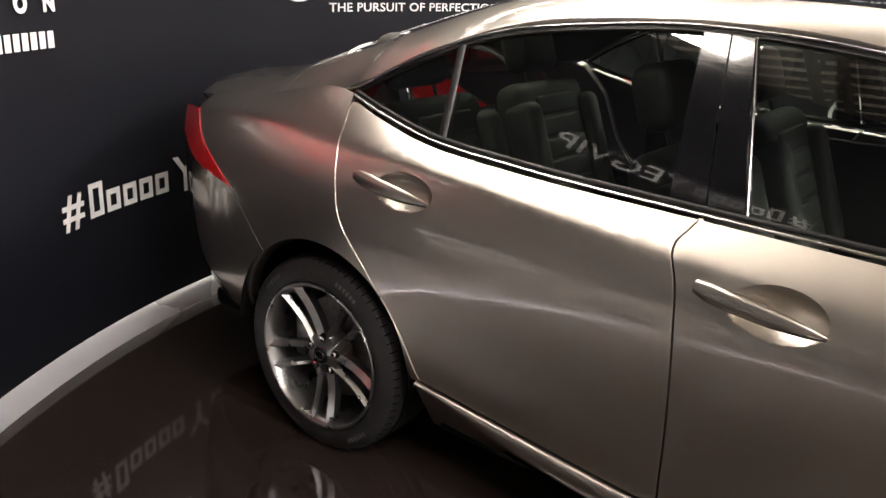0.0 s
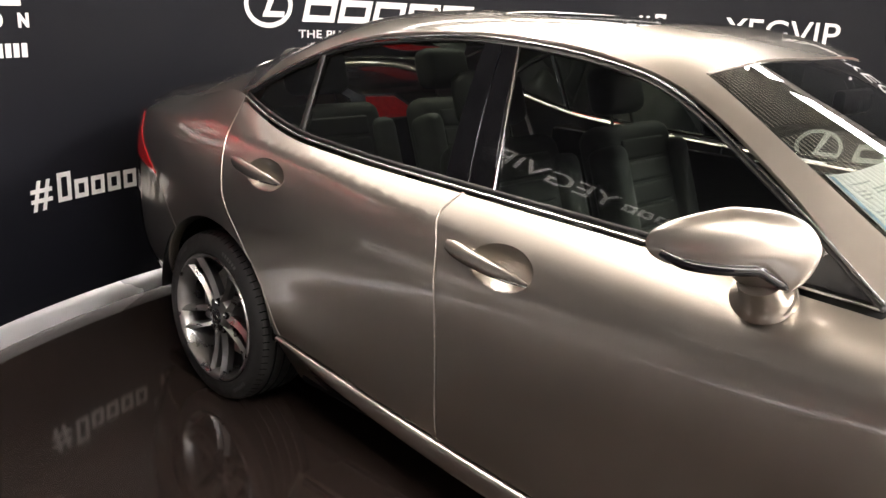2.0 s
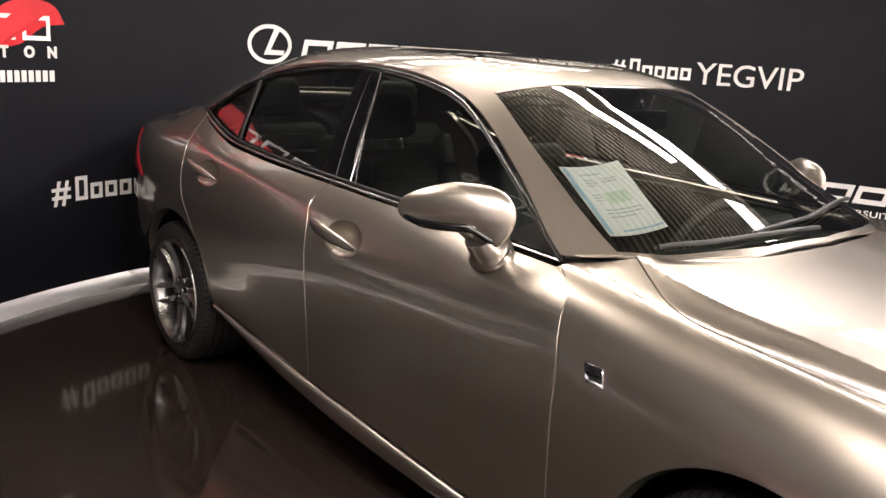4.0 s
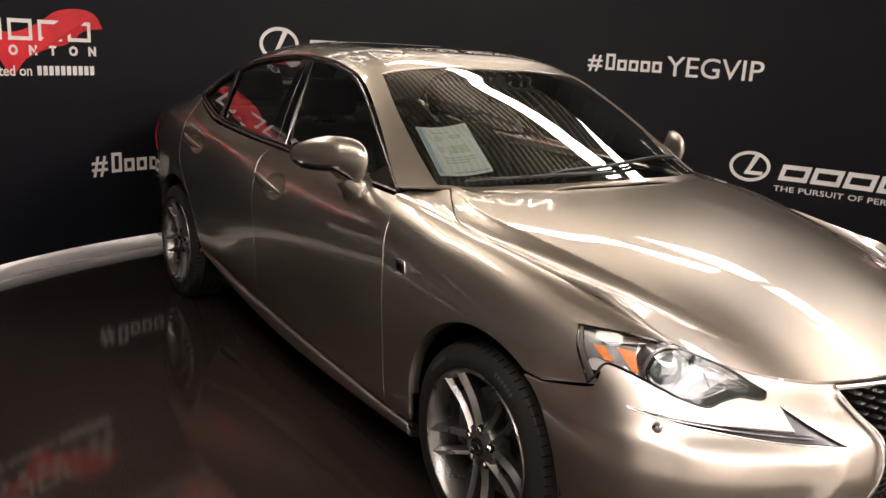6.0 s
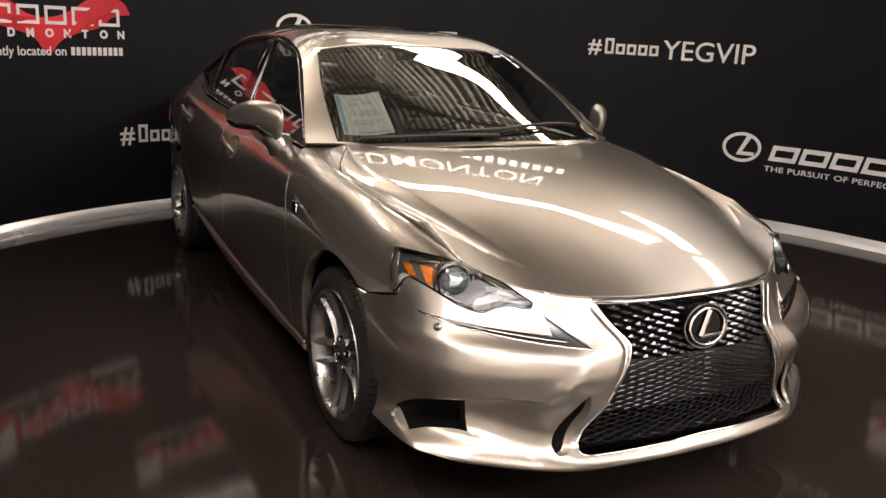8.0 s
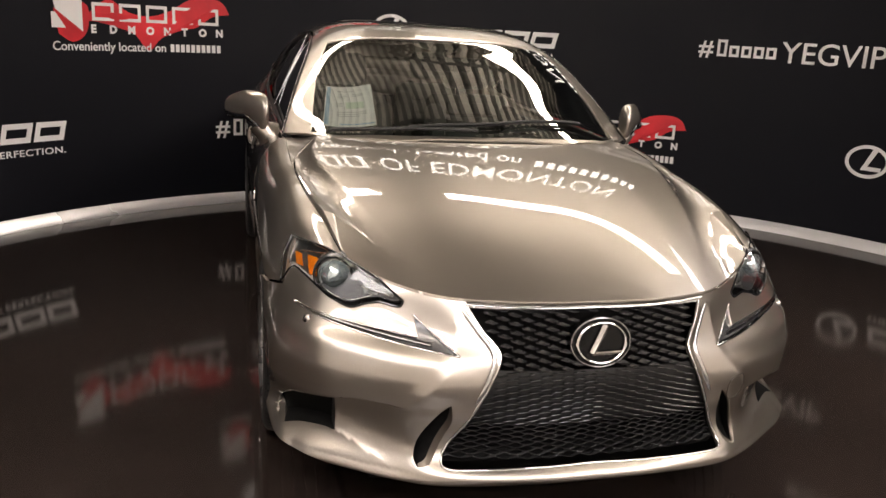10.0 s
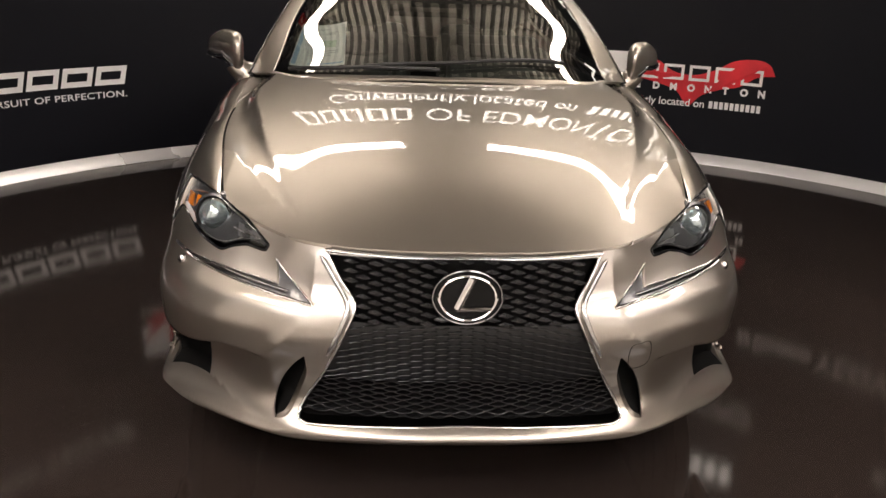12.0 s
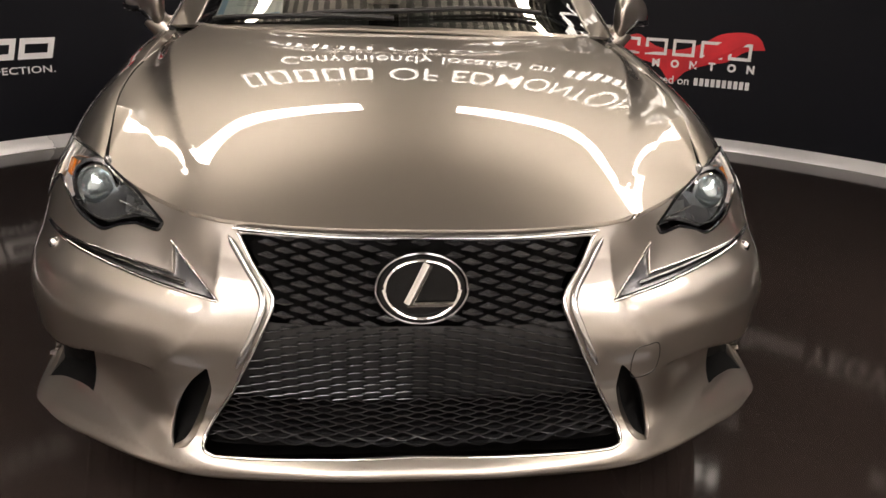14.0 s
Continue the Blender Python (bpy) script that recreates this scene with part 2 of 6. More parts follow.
def panel(name, surf, outline, material, parent, holes=(), h=0.03, fold=0.012, label="", lift=0.0, out_dir=None, lines=()):
    """A trimmed sheet on a smooth surface surf(a, b) -> places, with its edges folded inwards; shading follows the true surface."""
    loops = [resample(list(map(tuple, outline)), h)] + [resample(list(map(tuple, q)), h) for q in holes]
    lo, hi = np.min(loops[0], 0), np.max(loops[0], 0)
    ga, gb = np.meshgrid(np.arange(lo[0] + h / 2, hi[0], h), np.arange(lo[1] + h / 2, hi[1], h))
    gb = gb + (np.arange(ga.shape[1]) % 2 * h / 2)[None, :]
    g = np.stack([ga.ravel(), gb.ravel()], 1)
    keep = inside(g, loops[0])
    for q in loops[1:]:
        keep &= ~inside(g, q)
    for q in loops:
        keep &= ~near_line(g, q, 0.45 * h)
    for q in lines:
        keep &= ~near_line(g, list(q) + list(q)[::-1], 0.45 * h)
    g = g[keep]
    verts, edges = [], []
    for q in loops:
        n0 = len(verts)
        verts += q
        edges += [(n0 + k, n0 + (k + 1) % len(q)) for k in range(len(q))]
    for q in lines:
        n0 = len(verts)
        verts += [tuple(v) for v in q]
        edges += [(n0 + k, n0 + k + 1) for k in range(len(q) - 1)]
    verts += [tuple(v) for v in g]
    from_cdt = delaunay([Vector(v) for v in verts], edges, [], 0, 1e-6)
    uv = np.array([tuple(v) for v in from_cdt[0]])
    tris = np.array([f for f in from_cdt[2] if len(f) == 3])
    c = uv[tris].mean(1)
    keep = inside(c, loops[0])
    for q in loops[1:]:
        keep &= ~inside(c, q)
    tris = tris[keep]
    p = surf(uv[:, 0], uv[:, 1])
    e = 1e-3
    nrm = np.cross(surf(uv[:, 0] + e, uv[:, 1]) - surf(uv[:, 0] - e, uv[:, 1]),
                   surf(uv[:, 0], uv[:, 1] + e) - surf(uv[:, 0], uv[:, 1] - e))
    nrm /= np.linalg.norm(nrm, axis=1)[:, None] + 1e-12
    ref = (p - CENTRE) if out_dir is None else np.tile(np.array(out_dir, float), (len(p), 1))
    if (nrm * ref).sum() < 0:
        nrm = -nrm
    p = p + nrm * lift
    fn = np.cross(p[tris[:, 1]] - p[tris[:, 0]], p[tris[:, 2]] - p[tris[:, 0]])
    flip = (fn * nrm[tris].mean(1)).sum(1) < 0
    tris[flip] = tris[flip][:, ::-1]
    count = {}
    for t in tris:
        for a, b in ((t[0], t[1]), (t[1], t[2]), (t[2], t[0])):
            count[(a, b)] = 1
    rim = [(a, b) for a, b in count if (b, a) not in count]
    faces = [tuple(int(v) for v in t) for t in tris]
    pos, nor = list(p), list(nrm)
    if fold:
        top, low = {}, {}
        for a, b in rim:
            for v in (a, b):
                if v not in top:
                    top[v] = len(pos)
                    pos.append(p[v])
                    nor.append(nrm[v])
                    low[v] = len(pos)
                    pos.append(p[v] - nrm[v] * fold)
                    nor.append(nrm[v])
        side_n = {}
        for a, b in rim:
            fnrm = np.cross(p[a] - p[b], nrm[a])
            for v in (a, b):
                side_n[v] = side_n.get(v, 0) + fnrm
        for v, sn in side_n.items():
            sn = -sn / (np.linalg.norm(sn) + 1e-12)
            nor[top[v]] = nrm[v] * 0.6 + sn * 0.8
            nor[low[v]] = sn
        faces += [(top[b], top[a], low[a], low[b]) for a, b in rim]
    me = bpy.data.meshes.new(name)
    me.from_pydata([tuple(map(float, v)) for v in pos], [], faces)
    me.shade_smooth()
    nor = np.array(nor)
    nor /= np.linalg.norm(nor, axis=1)[:, None] + 1e-12
    me.normals_split_custom_set_from_vertices([tuple(map(float, v)) for v in nor])
    return part(name, me, material, parent, label)


def tube(name, pts, r, material, parent, label="", sides=8, flat=1.0, closed=False, up=(0, 0, 1)):
    """A rod along a line; r a radius or one for each point; flat squeezes it across `up`."""
    p = np.array(pts, float)
    n = len(p)
    rs = np.full(n, r) if np.isscalar(r) else np.array(r, float)
    bm = bmesh.new()
    rings = []
    for k in range(n):
        a, b = (p[k - 1], p[(k + 1) % n]) if closed else (p[max(k - 1, 0)], p[min(k + 1, n - 1)])
        d = b - a
        d /= np.linalg.norm(d) + 1e-12
        e1 = np.cross(d, up)
        if np.linalg.norm(e1) < 1e-3:
            e1 = np.cross(d, (1, 0, 0))
        e1 /= np.linalg.norm(e1)
        e2 = np.cross(e1, d)
        rings.append([bm.verts.new(p[k] + rs[k] * (math.cos(t) * e1 + flat * math.sin(t) * e2))
                      for t in np.arange(sides) * 2 * math.pi / sides])
    for k in range(n if closed else n - 1):
        q0, q1 = rings[k], rings[(k + 1) % n]
        for i in range(sides):
            bm.faces.new((q0[i], q0[(i + 1) % sides], q1[(i + 1) % sides], q1[i]))
    if not closed:
        bm.faces.new(rings[0][::-1])
        bm.faces.new(rings[-1])
    bmesh.ops.recalc_face_normals(bm, faces=bm.faces)
    return smooth(part(name, bm, material, parent, label), 50)


def box(name, lo, hi, material, parent=None, label="", bevel=0.005, seg=2, m=None):
    bm = bmesh.new()
    bmesh.ops.create_cube(bm, size=1)
    lo, hi = np.array(lo), np.array(hi)
    for v in bm.verts:
        v.co = Vector((lo + hi) / 2 + np.array(v.co) * (hi - lo))
    if bevel:
        bmesh.ops.bevel(bm, geom=bm.edges[:], offset=bevel, segments=seg, affect="EDGES", profile=0.5)
    if m is not None:
        bm.transform(m)
    return smooth(part(name, bm, material, parent, label), 40)


def lathe(name, prof, material, parent, label="", seg=64, axis="y", m=None, close=True):
    """Turns a profile of (radius, height) about an axis."""
    bm = bmesh.new()
    rings = []
    for r, hgt in prof:
        ring = []
        for k in range(seg):
            t = 2 * math.pi * k / seg
            q = (r * math.cos(t), hgt, r * math.sin(t)) if axis == "y" else (
                (hgt, r * math.cos(t), r * math.sin(t)) if axis == "x" else (r * math.cos(t), r * math.sin(t), hgt))
            ring.append(bm.verts.new(q))
        rings.append(ring)
    for a, b in zip(rings, rings[1:]):
        for k in range(seg):
            bm.faces.new((a[k], a[(k + 1) % seg], b[(k + 1) % seg], b[k]))
    if close:
        bm.faces.new(rings[0])
        bm.faces.new(rings[-1])
    bmesh.ops.remove_doubles(bm, verts=bm.verts, dist=1e-6)
    bmesh.ops.recalc_face_normals(bm, faces=bm.faces)
    if m is not None:
        bm.transform(m)
    return smooth(part(name, bm, material, parent, label), 30)


def empty_at(name, m=None):
    ob = new(name)
    ob.empty_display_size = 0.2
    if m is not None:
        ob.matrix_world = m
    return ob


# ---- booth: floor, round wall with printed graphics, skirting, ceiling, lights ----
def ring_mesh(prof, a0=0.0, a1=360.0, n=180):
    """A closed profile of (radius, z) swept about the booth's axis."""
    bm = bmesh.new()
    full = abs(a1 - a0 - 360) < 1e-6
    ts = np.radians(np.linspace(a0, a1, n + 1))[: n if full else n + 1]
    rings = [[bm.verts.new((CX + r * math.cos(t), CY + r * math.sin(t), z)) for r, z in prof] for t in ts]
    m = len(prof)
    pairs = list(zip(rings, rings[1:] + rings[:1])) if full else list(zip(rings, rings[1:]))
    for q0, q1 in pairs:
        for i in range(m):
            bm.faces.new((q0[i], q0[(i + 1) % m], q1[(i + 1) % m], q1[i]))
    if not full:
        bm.faces.new(rings[0])
        bm.faces.new(rings[-1])
    bmesh.ops.recalc_face_normals(bm, faces=bm.faces)
    return bm


def structure(ob, label, category):
    return tagged(ob, label, category, kind="structure")


bm = bmesh.new()
bmesh.ops.create_circle(bm, cap_ends=True, segments=128, radius=RW + 0.06)
bm.transform(Matrix.Translation((CX, CY, 0)))
bmesh.ops.recalc_face_normals(bm, faces=bm.faces)
floor = structure(part("floor", bm, FLOOR), "dark brown high-gloss floor that mirrors the printed walls", "floor")
wall = structure(smooth(part("wall_round", ring_mesh([(RW, 0), (RW + 0.06, 0), (RW + 0.06, 3.75), (RW, 3.75)], 58, 300, 200), WALL), 30),
                 "round matt navy-black backdrop wall printed with white graphics", "wall")
skirting = structure(smooth(part("baseboard", ring_mesh([(RW - 0.042, 0.001), (RW - 0.002, 0.001), (RW - 0.002, 0.080), (RW - 0.006, 0.078)], 58, 300, 200), TRIM_METAL), 50),
                     "polished metal skirting that leans against the round wall", "skirting")


def wrap_mesh(me, theta, z, lift=0.004, r=RW):
    """Bends a flat mesh (x right, y up) onto the inside of the wall, its x = 0 at angle theta."""
    bm = bmesh.new()
    bm.from_mesh(me)
    bpy.data.meshes.remove(me)
    cuts = [e for e in bm.edges if abs(e.verts[0].co.x - e.verts[1].co.x) > 0.15]
    if cuts:
        bmesh.ops.subdivide_edges(bm, edges=cuts, cuts=6)
        bmesh.ops.triangulate(bm, faces=[f for f in bm.faces if len(f.verts) > 4])
    for v in bm.verts:
        t = radians(theta) - v.co.x / r
        rr = r - lift - v.co.z
        v.co = Vector((CX + rr * math.cos(t), CY + rr * math.sin(t), z + v.co.y))
    return bm


def text_mesh(body, height, width=None, bold=0.0, spacing=1.0):
    """Flat lettering in the built-in font, cap height and total width in metres, starting at x = 0."""
    cu = bpy.data.curves.new("lettering", "FONT")
    cu.body, cu.size, cu.extrude, cu.offset, cu.space_character, cu.resolution_u = body, height / 0.69, 0.0008, bold, spacing, 4
    ob = new("lettering_tmp", cu)
    me = bpy.data.meshes.new_from_object(ob.evaluated_get(bpy.context.evaluated_depsgraph_get()))
    bpy.data.objects.remove(ob)
    bpy.data.curves.remove(cu)
    co = np.array([v.co for v in me.vertices])
    s = width / (co[:, 0].max() - co[:, 0].min()) if width else 1.0
    x0 = co[:, 0].min()
    for v in me.vertices:
        v.co.x = (v.co.x - x0) * s
    return me


def spread_text(body, height, width):
    """Letters set wide apart at their natural shape."""
    bm = bmesh.new()
    for k, ch in enumerate(body):
        me = text_mesh(ch, height, None, 0.004)
        x = (width - 0.04) * k / (len(body) - 1)
        for v in me.vertices:
            v.co.x += x
        bm.from_mesh(me)
        bpy.data.meshes.remove(me)
    me = bpy.data.meshes.new("lettering")
    bm.to_mesh(me)
    bm.free()
    return me


def poly_mesh(polys, depth=0.0012):
    """Flat plates from outlines."""
    bm = bmesh.new()
    for q in polys:
        lo = [bm.verts.new((x, y, 0)) for x, y in q]
        f = bm.faces.new(lo)
        res = bmesh.ops.extrude_face_region(bm, geom=[f])
        for v in res["geom"]:
            if isinstance(v, bmesh.types.BMVert):
                v.co.z = depth
    bmesh.ops.recalc_face_normals(bm, faces=bm.faces)
    me = bpy.data.meshes.new("plates")
    bm.to_mesh(me)
    bm.free()
    return me


def bars(x0, x1, y0, y1, n, slant=0.0, hollow=0.0, gap=0.22, first=1.0):
    """n upright blocks in a row that stand for a word; hollow: the stroke of open blocks; first: how much taller the first is."""
    out, w = [], (x1 - x0) / n
    for k in range(n):
        a, b = x0 + w * (k + gap / 2), x0 + w * (k + 1 - gap / 2)
        top = y0 + (y1 - y0) * (first if k == 0 else 1.0)
        lean = lambda x, y: (x + slant * (y - y0) / (y1 - y0), y)
        if hollow:
            t, tx = hollow, hollow
            for q in ((a, y0, b, y0 + t), (a, top - t, b, top), (a, y0 + t, a + tx, top - t), (b - tx, y0 + t, b, top - t)):
                out.append([lean(q[0], q[1]), lean(q[2], q[1]), lean(q[2], q[3]), lean(q[0], q[3])])
        else:
            out.append([lean(a, y0), lean(b, y0), lean(b, top), lean(a, top)])
    return out


def oval(cx, cy, rx, ry, n=40):
    return [(cx + rx * math.cos(t), cy + ry * math.sin(t)) for t in np.arange(n) * 2 * math.pi / n]


def ring_plate(cx, cy, rx, ry, w):
    o, i = oval(cx, cy, rx, ry), oval(cx, cy, rx - w, ry - w)
    return [[o[k], o[(k + 1) % 40], i[(k + 1) % 40], i[k]] for k in range(40)]


def deg(a):
    return radians(a) * RW


def hashtag(theta, z):
    """White hashtag: sign, five blocks, then the capitals."""
    w = deg(21.4)
    part("hashtag_lettering", wrap_mesh(text_mesh("#", 0.125, 0.115, 0.003), theta, z - 0.065), WHITE_PRINT, wall, "white printed hashtag sign")
    part("word_blocks", wrap_mesh(poly_mesh(bars(0.135, 0.605, -0.065, 0.022, 5, 0.0, 0.021, 0.2, 1.5)), theta, z), WHITE_PRINT, wall, "white printed blocks of a word")
    part("capital_lettering", wrap_mesh(text_mesh("YEGVIP", 0.155, w - 0.635, 0.001), theta - math.degrees(0.63 / RW), z - 0.085), WHITE_PRINT, wall,
         "white printed capital lettering")


def wordmark(theta, z):
    """White oval sign with a wide word of blocks and the motto under it."""
    part("oval_sign", wrap_mesh(poly_mesh(ring_plate(0.16, 0, 0.157, 0.123, 0.026)
                                          + [[(0.12, -0.065), (0.15, -0.065), (0.23, 0.09), (0.19, 0.095)], [(0.12, -0.065), (0.26, -0.065), (0.265, -0.035), (0.13, -0.035)]]), theta, z),
         WHITE_PRINT, wall, "white printed oval sign")
    part("word_blocks", wrap_mesh(poly_mesh(bars(0.37, 1.56, -0.083, 0.045, 5, 0.03, 0.036, 0.1)), theta, z - 0.002), WHITE_PRINT, wall, "white printed blocks of a wide word")
    part("motto_lettering", wrap_mesh(text_mesh("THE PURSUIT OF PERFECTION.", 0.042, 1.20, 0.0005, 1.05), theta - math.degrees(0.36 / RW), z - 0.172), WHITE_PRINT, wall,
         "small white printed motto")


def ribbon(theta, z):
    """Red draped ribbon with white word blocks, the city's name and a line of small print."""
    w = deg(19.5)
    top = curve([(0.2, -0.06), (0.30, 0.03), (0.42, 0.10), (0.56, 0.02), (0.72, 0.0), (0.88, 0.05), (1.02, 0.13), (1.18, 0.15), (1.28, 0.12), (1.33, 0.04)], 4)
    low = curve([(1.33, 0.04), (1.2, 0.02), (1.08, -0.06), (0.95, -0.09), (0.80, -0.15), (0.70, -0.24), (0.6, -0.13), (0.45, -0.08), (0.3, -0.05), (0.2, -0.06)], 4)
    part("ribbon_print", wrap_mesh(poly_mesh([chain(top, low), chain(curve([(0.02, 0.02), (0.12, 0.08), (0.26, 0.05), (0.25, -0.12), (0.15, -0.19), (0.05, -0.14)], 4))]), theta, z, 0.003), RED_PRINT, wall,
         "red draped ribbon print")
    part("square_print", wrap_mesh(poly_mesh([[(0.0, -0.10), (0.1, -0.10), (0.03, 0.0), (0.0, 0.0)], [(0.03, 0.02), (0.22, -0.12), (0.22, 0.15), (0.0, 0.15)]]), theta, z, 0.006), WHITE_PRINT, wall,
         "white printed square with a curved slash")
    part("word_blocks", wrap_mesh(poly_mesh(bars(0.27, w, -0.045, 0.075, 5, 0.0, 0.022, 0.2)), theta, z, 0.006), WHITE_PRINT, wall, "white printed blocks of a word")
    part("city_lettering", wrap_mesh(spread_text("EDMONTON", 0.05, w - 0.28), theta - math.degrees(0.28 / RW), z - 0.125, 0.006), WHITE_PRINT, wall, "white printed city name")
    part("small_lettering", wrap_mesh(text_mesh("Conveniently located on", 0.058, 0.83, 0.001), theta, z - 0.245, 0.006), WHITE_PRINT, wall, "white printed line of small lettering")
    part("word_blocks", wrap_mesh(poly_mesh(bars(0.86, w, -0.245, -0.19, 10, gap=0.3)), theta, z, 0.006), WHITE_PRINT, wall, "white printed blocks of a short line")


UPPER = [ribbon, wordmark, hashtag]
LOWER = [hashtag, ribbon, wordmark]
STARTS_UP = [221.6, 182.9, 140.8]
STARTS_LOW = [202.9, 161.6, 122.0]
for turn in (-1, 0, 1):
    for k in range(3):
        for fn, a, z in ((UPPER[k], STARTS_UP[k] - turn * 123.0, 1.41), (LOWER[k], STARTS_LOW[k] - turn * 123.0, (0.60, 0.69, 0.655)[k]),
                         (LOWER[(k + 1) % 3], STARTS_LOW[k] - turn * 123.0, 2.15)):
            if 85 < a < 299:
                fn(a, z)
# the lit sign high on the wall behind the car
SIGN_A, SIGN_Z = 206.0, 2.98
part("word_blocks", wrap_mesh(poly_mesh(bars(-0.12, 1.29, 0.0, 0.40, 5, 0, 0.05, 0.2)), SIGN_A, SIGN_Z), SIGN, wall, "lit white blocks of a word")
part("sign_lettering", wrap_mesh(text_mesh("OF EDMONTON", 0.40, 2.75, 0.001), SIGN_A - math.degrees(1.42 / RW), SIGN_Z), SIGN, wall, "lit white sign lettering")
part("sign_lettering", wrap_mesh(text_mesh("Conveniently located on", 0.20, 2.55, 0.001), SIGN_A - 6.5, SIGN_Z - 0.36), SIGN, wall, "lit white sign lettering")
part("word_blocks", wrap_mesh(poly_mesh(bars(2.68, 3.95, 0.0, 0.17, 10, gap=0.35)), SIGN_A - 6.5, SIGN_Z - 0.36), SIGN, wall, "lit white blocks of a short line")

# ceiling and trusses
bm = bmesh.new()
bmesh.ops.create_grid(bm, x_segments=1, y_segments=1, size=7)
for v in bm.verts:
    v.co = Vector((CX + v.co.x, CY + v.co.y, 6.2))
bmesh.ops.solidify(bm, geom=bm.faces[:], thickness=-0.05)
for k in range(60):
    y = CY - 7 + 14 * k / 60
    q = [bm.verts.new((CX + sx * 7, y + dy, z)) for sx in (-1, 1) for dy, z in ((0, 6.2), (0.03, 6.12), (0.09, 6.12), (0.12, 6.2))]
    for i in range(3):
        bm.faces.new((q[i], q[i + 1], q[i + 5], q[i + 4])).material_index = 1
ceiling = structure(part("ceiling", bm, CEILING), "brown ribbed sheet-metal roof over the booth", "ceiling")
ceiling.data.materials.append(STEEL)
for sx, name in ((-7, "wall_back"), (7, "wall_front")):
    structure(box(name, (CX + sx - 0.05, CY - 7, -0.05), (CX + sx + 0.05, CY + 7, 6.2), HALL, bevel=0), "plain brown wall of the hall", "wall")
for sy, name in ((-7, "wall_side"), (7, "wall_far_side")):
    structure(box(name, (CX - 6.95, CY + sy - 0.05, -0.05), (CX + 6.95, CY + sy + 0.05, 6.2), HALL, bevel=0), "plain brown wall of the hall", "wall")
structure(box("floor_hall", (CX - 7, CY - 7, -0.06), (CX + 7, CY + 7, -0.01), HALL, bevel=0), "plain hall floor around the booth", "floor")


def truss(x):
    e = tagged(empty_at("roof_truss", Matrix.Translation((x, CY, 5.2))), "dark steel lattice roof truss under the ceiling", "truss", "roof trusses")
    tube("top_chord", [(0, -6.9, 0.85), (0, 6.9, 0.85)], 0.05, STEEL, e, sides=6)
    tube("bottom_chord", [(0, -6.9, 0.0), (0, 6.9, 0.0)], 0.05, STEEL, e, sides=6)
    for k in range(14):
        y = -6.9 + k * 13.8 / 14
        tube("web_bar", [(0, y, 0.0), (0, y + 0.49, 0.85)], 0.022, STEEL, e, sides=5)
        tube("web_bar", [(0, y + 0.49, 0.85), (0, y + 0.986, 0.0)], 0.022, STEEL, e, sides=5)
    return e


first = truss(CX - 4.5)
for k in range(1, 5):
    copy_thing(first, Matrix.Translation((CX - 4.5 + 2.2 * k, CY, 5.2)))


def ring_lamp(a0, a1, r=4.3, z=4.9, w=0.36):
    """A curved light tube hung over the car: glowing body, dark spine and hanging wires."""
    e = tagged(empty_at("ring_light"), "curved white light box hanging on wires over the car", "ceiling light", "light ring")
    smooth(part("diffuser", ring_mesh([(r - w / 2, z), (r + w / 2, z), (r + w / 2, z + 0.05), (r - w / 2, z + 0.05)], a0, a1, 40), LAMP, e, "glowing white diffuser"), 30)
    smooth(part("spine", ring_mesh([(r - 0.03, z + 0.053), (r + 0.03, z + 0.053), (r + 0.03, z + 0.10), (r - 0.03, z + 0.10)], a0, a1, 40), STEEL, e), 30)
    for a in (a0 + 4, (a0 + a1) / 2, a1 - 4):
        x, y = CX + r * math.cos(radians(a)), CY + r * math.sin(radians(a))
        tube("hanging_wire", [(x, y, z + 0.09), (x, y, 6.2)], 0.004, STEEL, e, sides=5)
    return e


for a0, a1 in ((110, 172), (188, 232), (280, 334), (26, 84)):
    ring_lamp(a0, a1)


def strip_lamp(x, y, z=5.05, length=3.2):
    """Straight light fitting fixed under the trusses in front of the booth."""
    e = tagged(empty_at("strip_light", Matrix.Translation((x, y, z))), "long white strip light hanging under the roof trusses", "ceiling light", "strip lights")
    box("diffuser", (-0.30, -length / 2, 0), (0.30, length / 2, 0.05), LAMP_HALL, e, "glowing white diffuser", 0.01)
    box("housing", (-0.32, -length / 2 - 0.02, 0.053), (0.32, length / 2 + 0.02, 0.12), STEEL, e, "", 0.01)
    for yy in (-length / 2 + 0.3, length / 2 - 0.3):
        tube("hanging_wire", [(0, yy, 0.11), (0, yy, 6.2 - z)], 0.004, STEEL, e, sides=5)
    return e


lamp_a = strip_lamp(7.3, CY - 2.2)
for x, y in ((7.3, CY + 2.2), (8.1, CY - 2.2), (8.1, CY + 2.2), (8.9, CY - 2.2), (8.9, CY + 2.2)):
    copy_thing(lamp_a, Matrix.Translation((x, y, 5.05)))
for x, y in ((-0.5, CY + 5.0), (3.0, CY + 5.0), (6.5, CY + 5.0), (6.5, CY - 5.0)):
    copy_thing(lamp_a, Matrix.Translation((x, y, 5.05)) @ Matrix.Rotation(math.pi / 2, 4, "Z"))


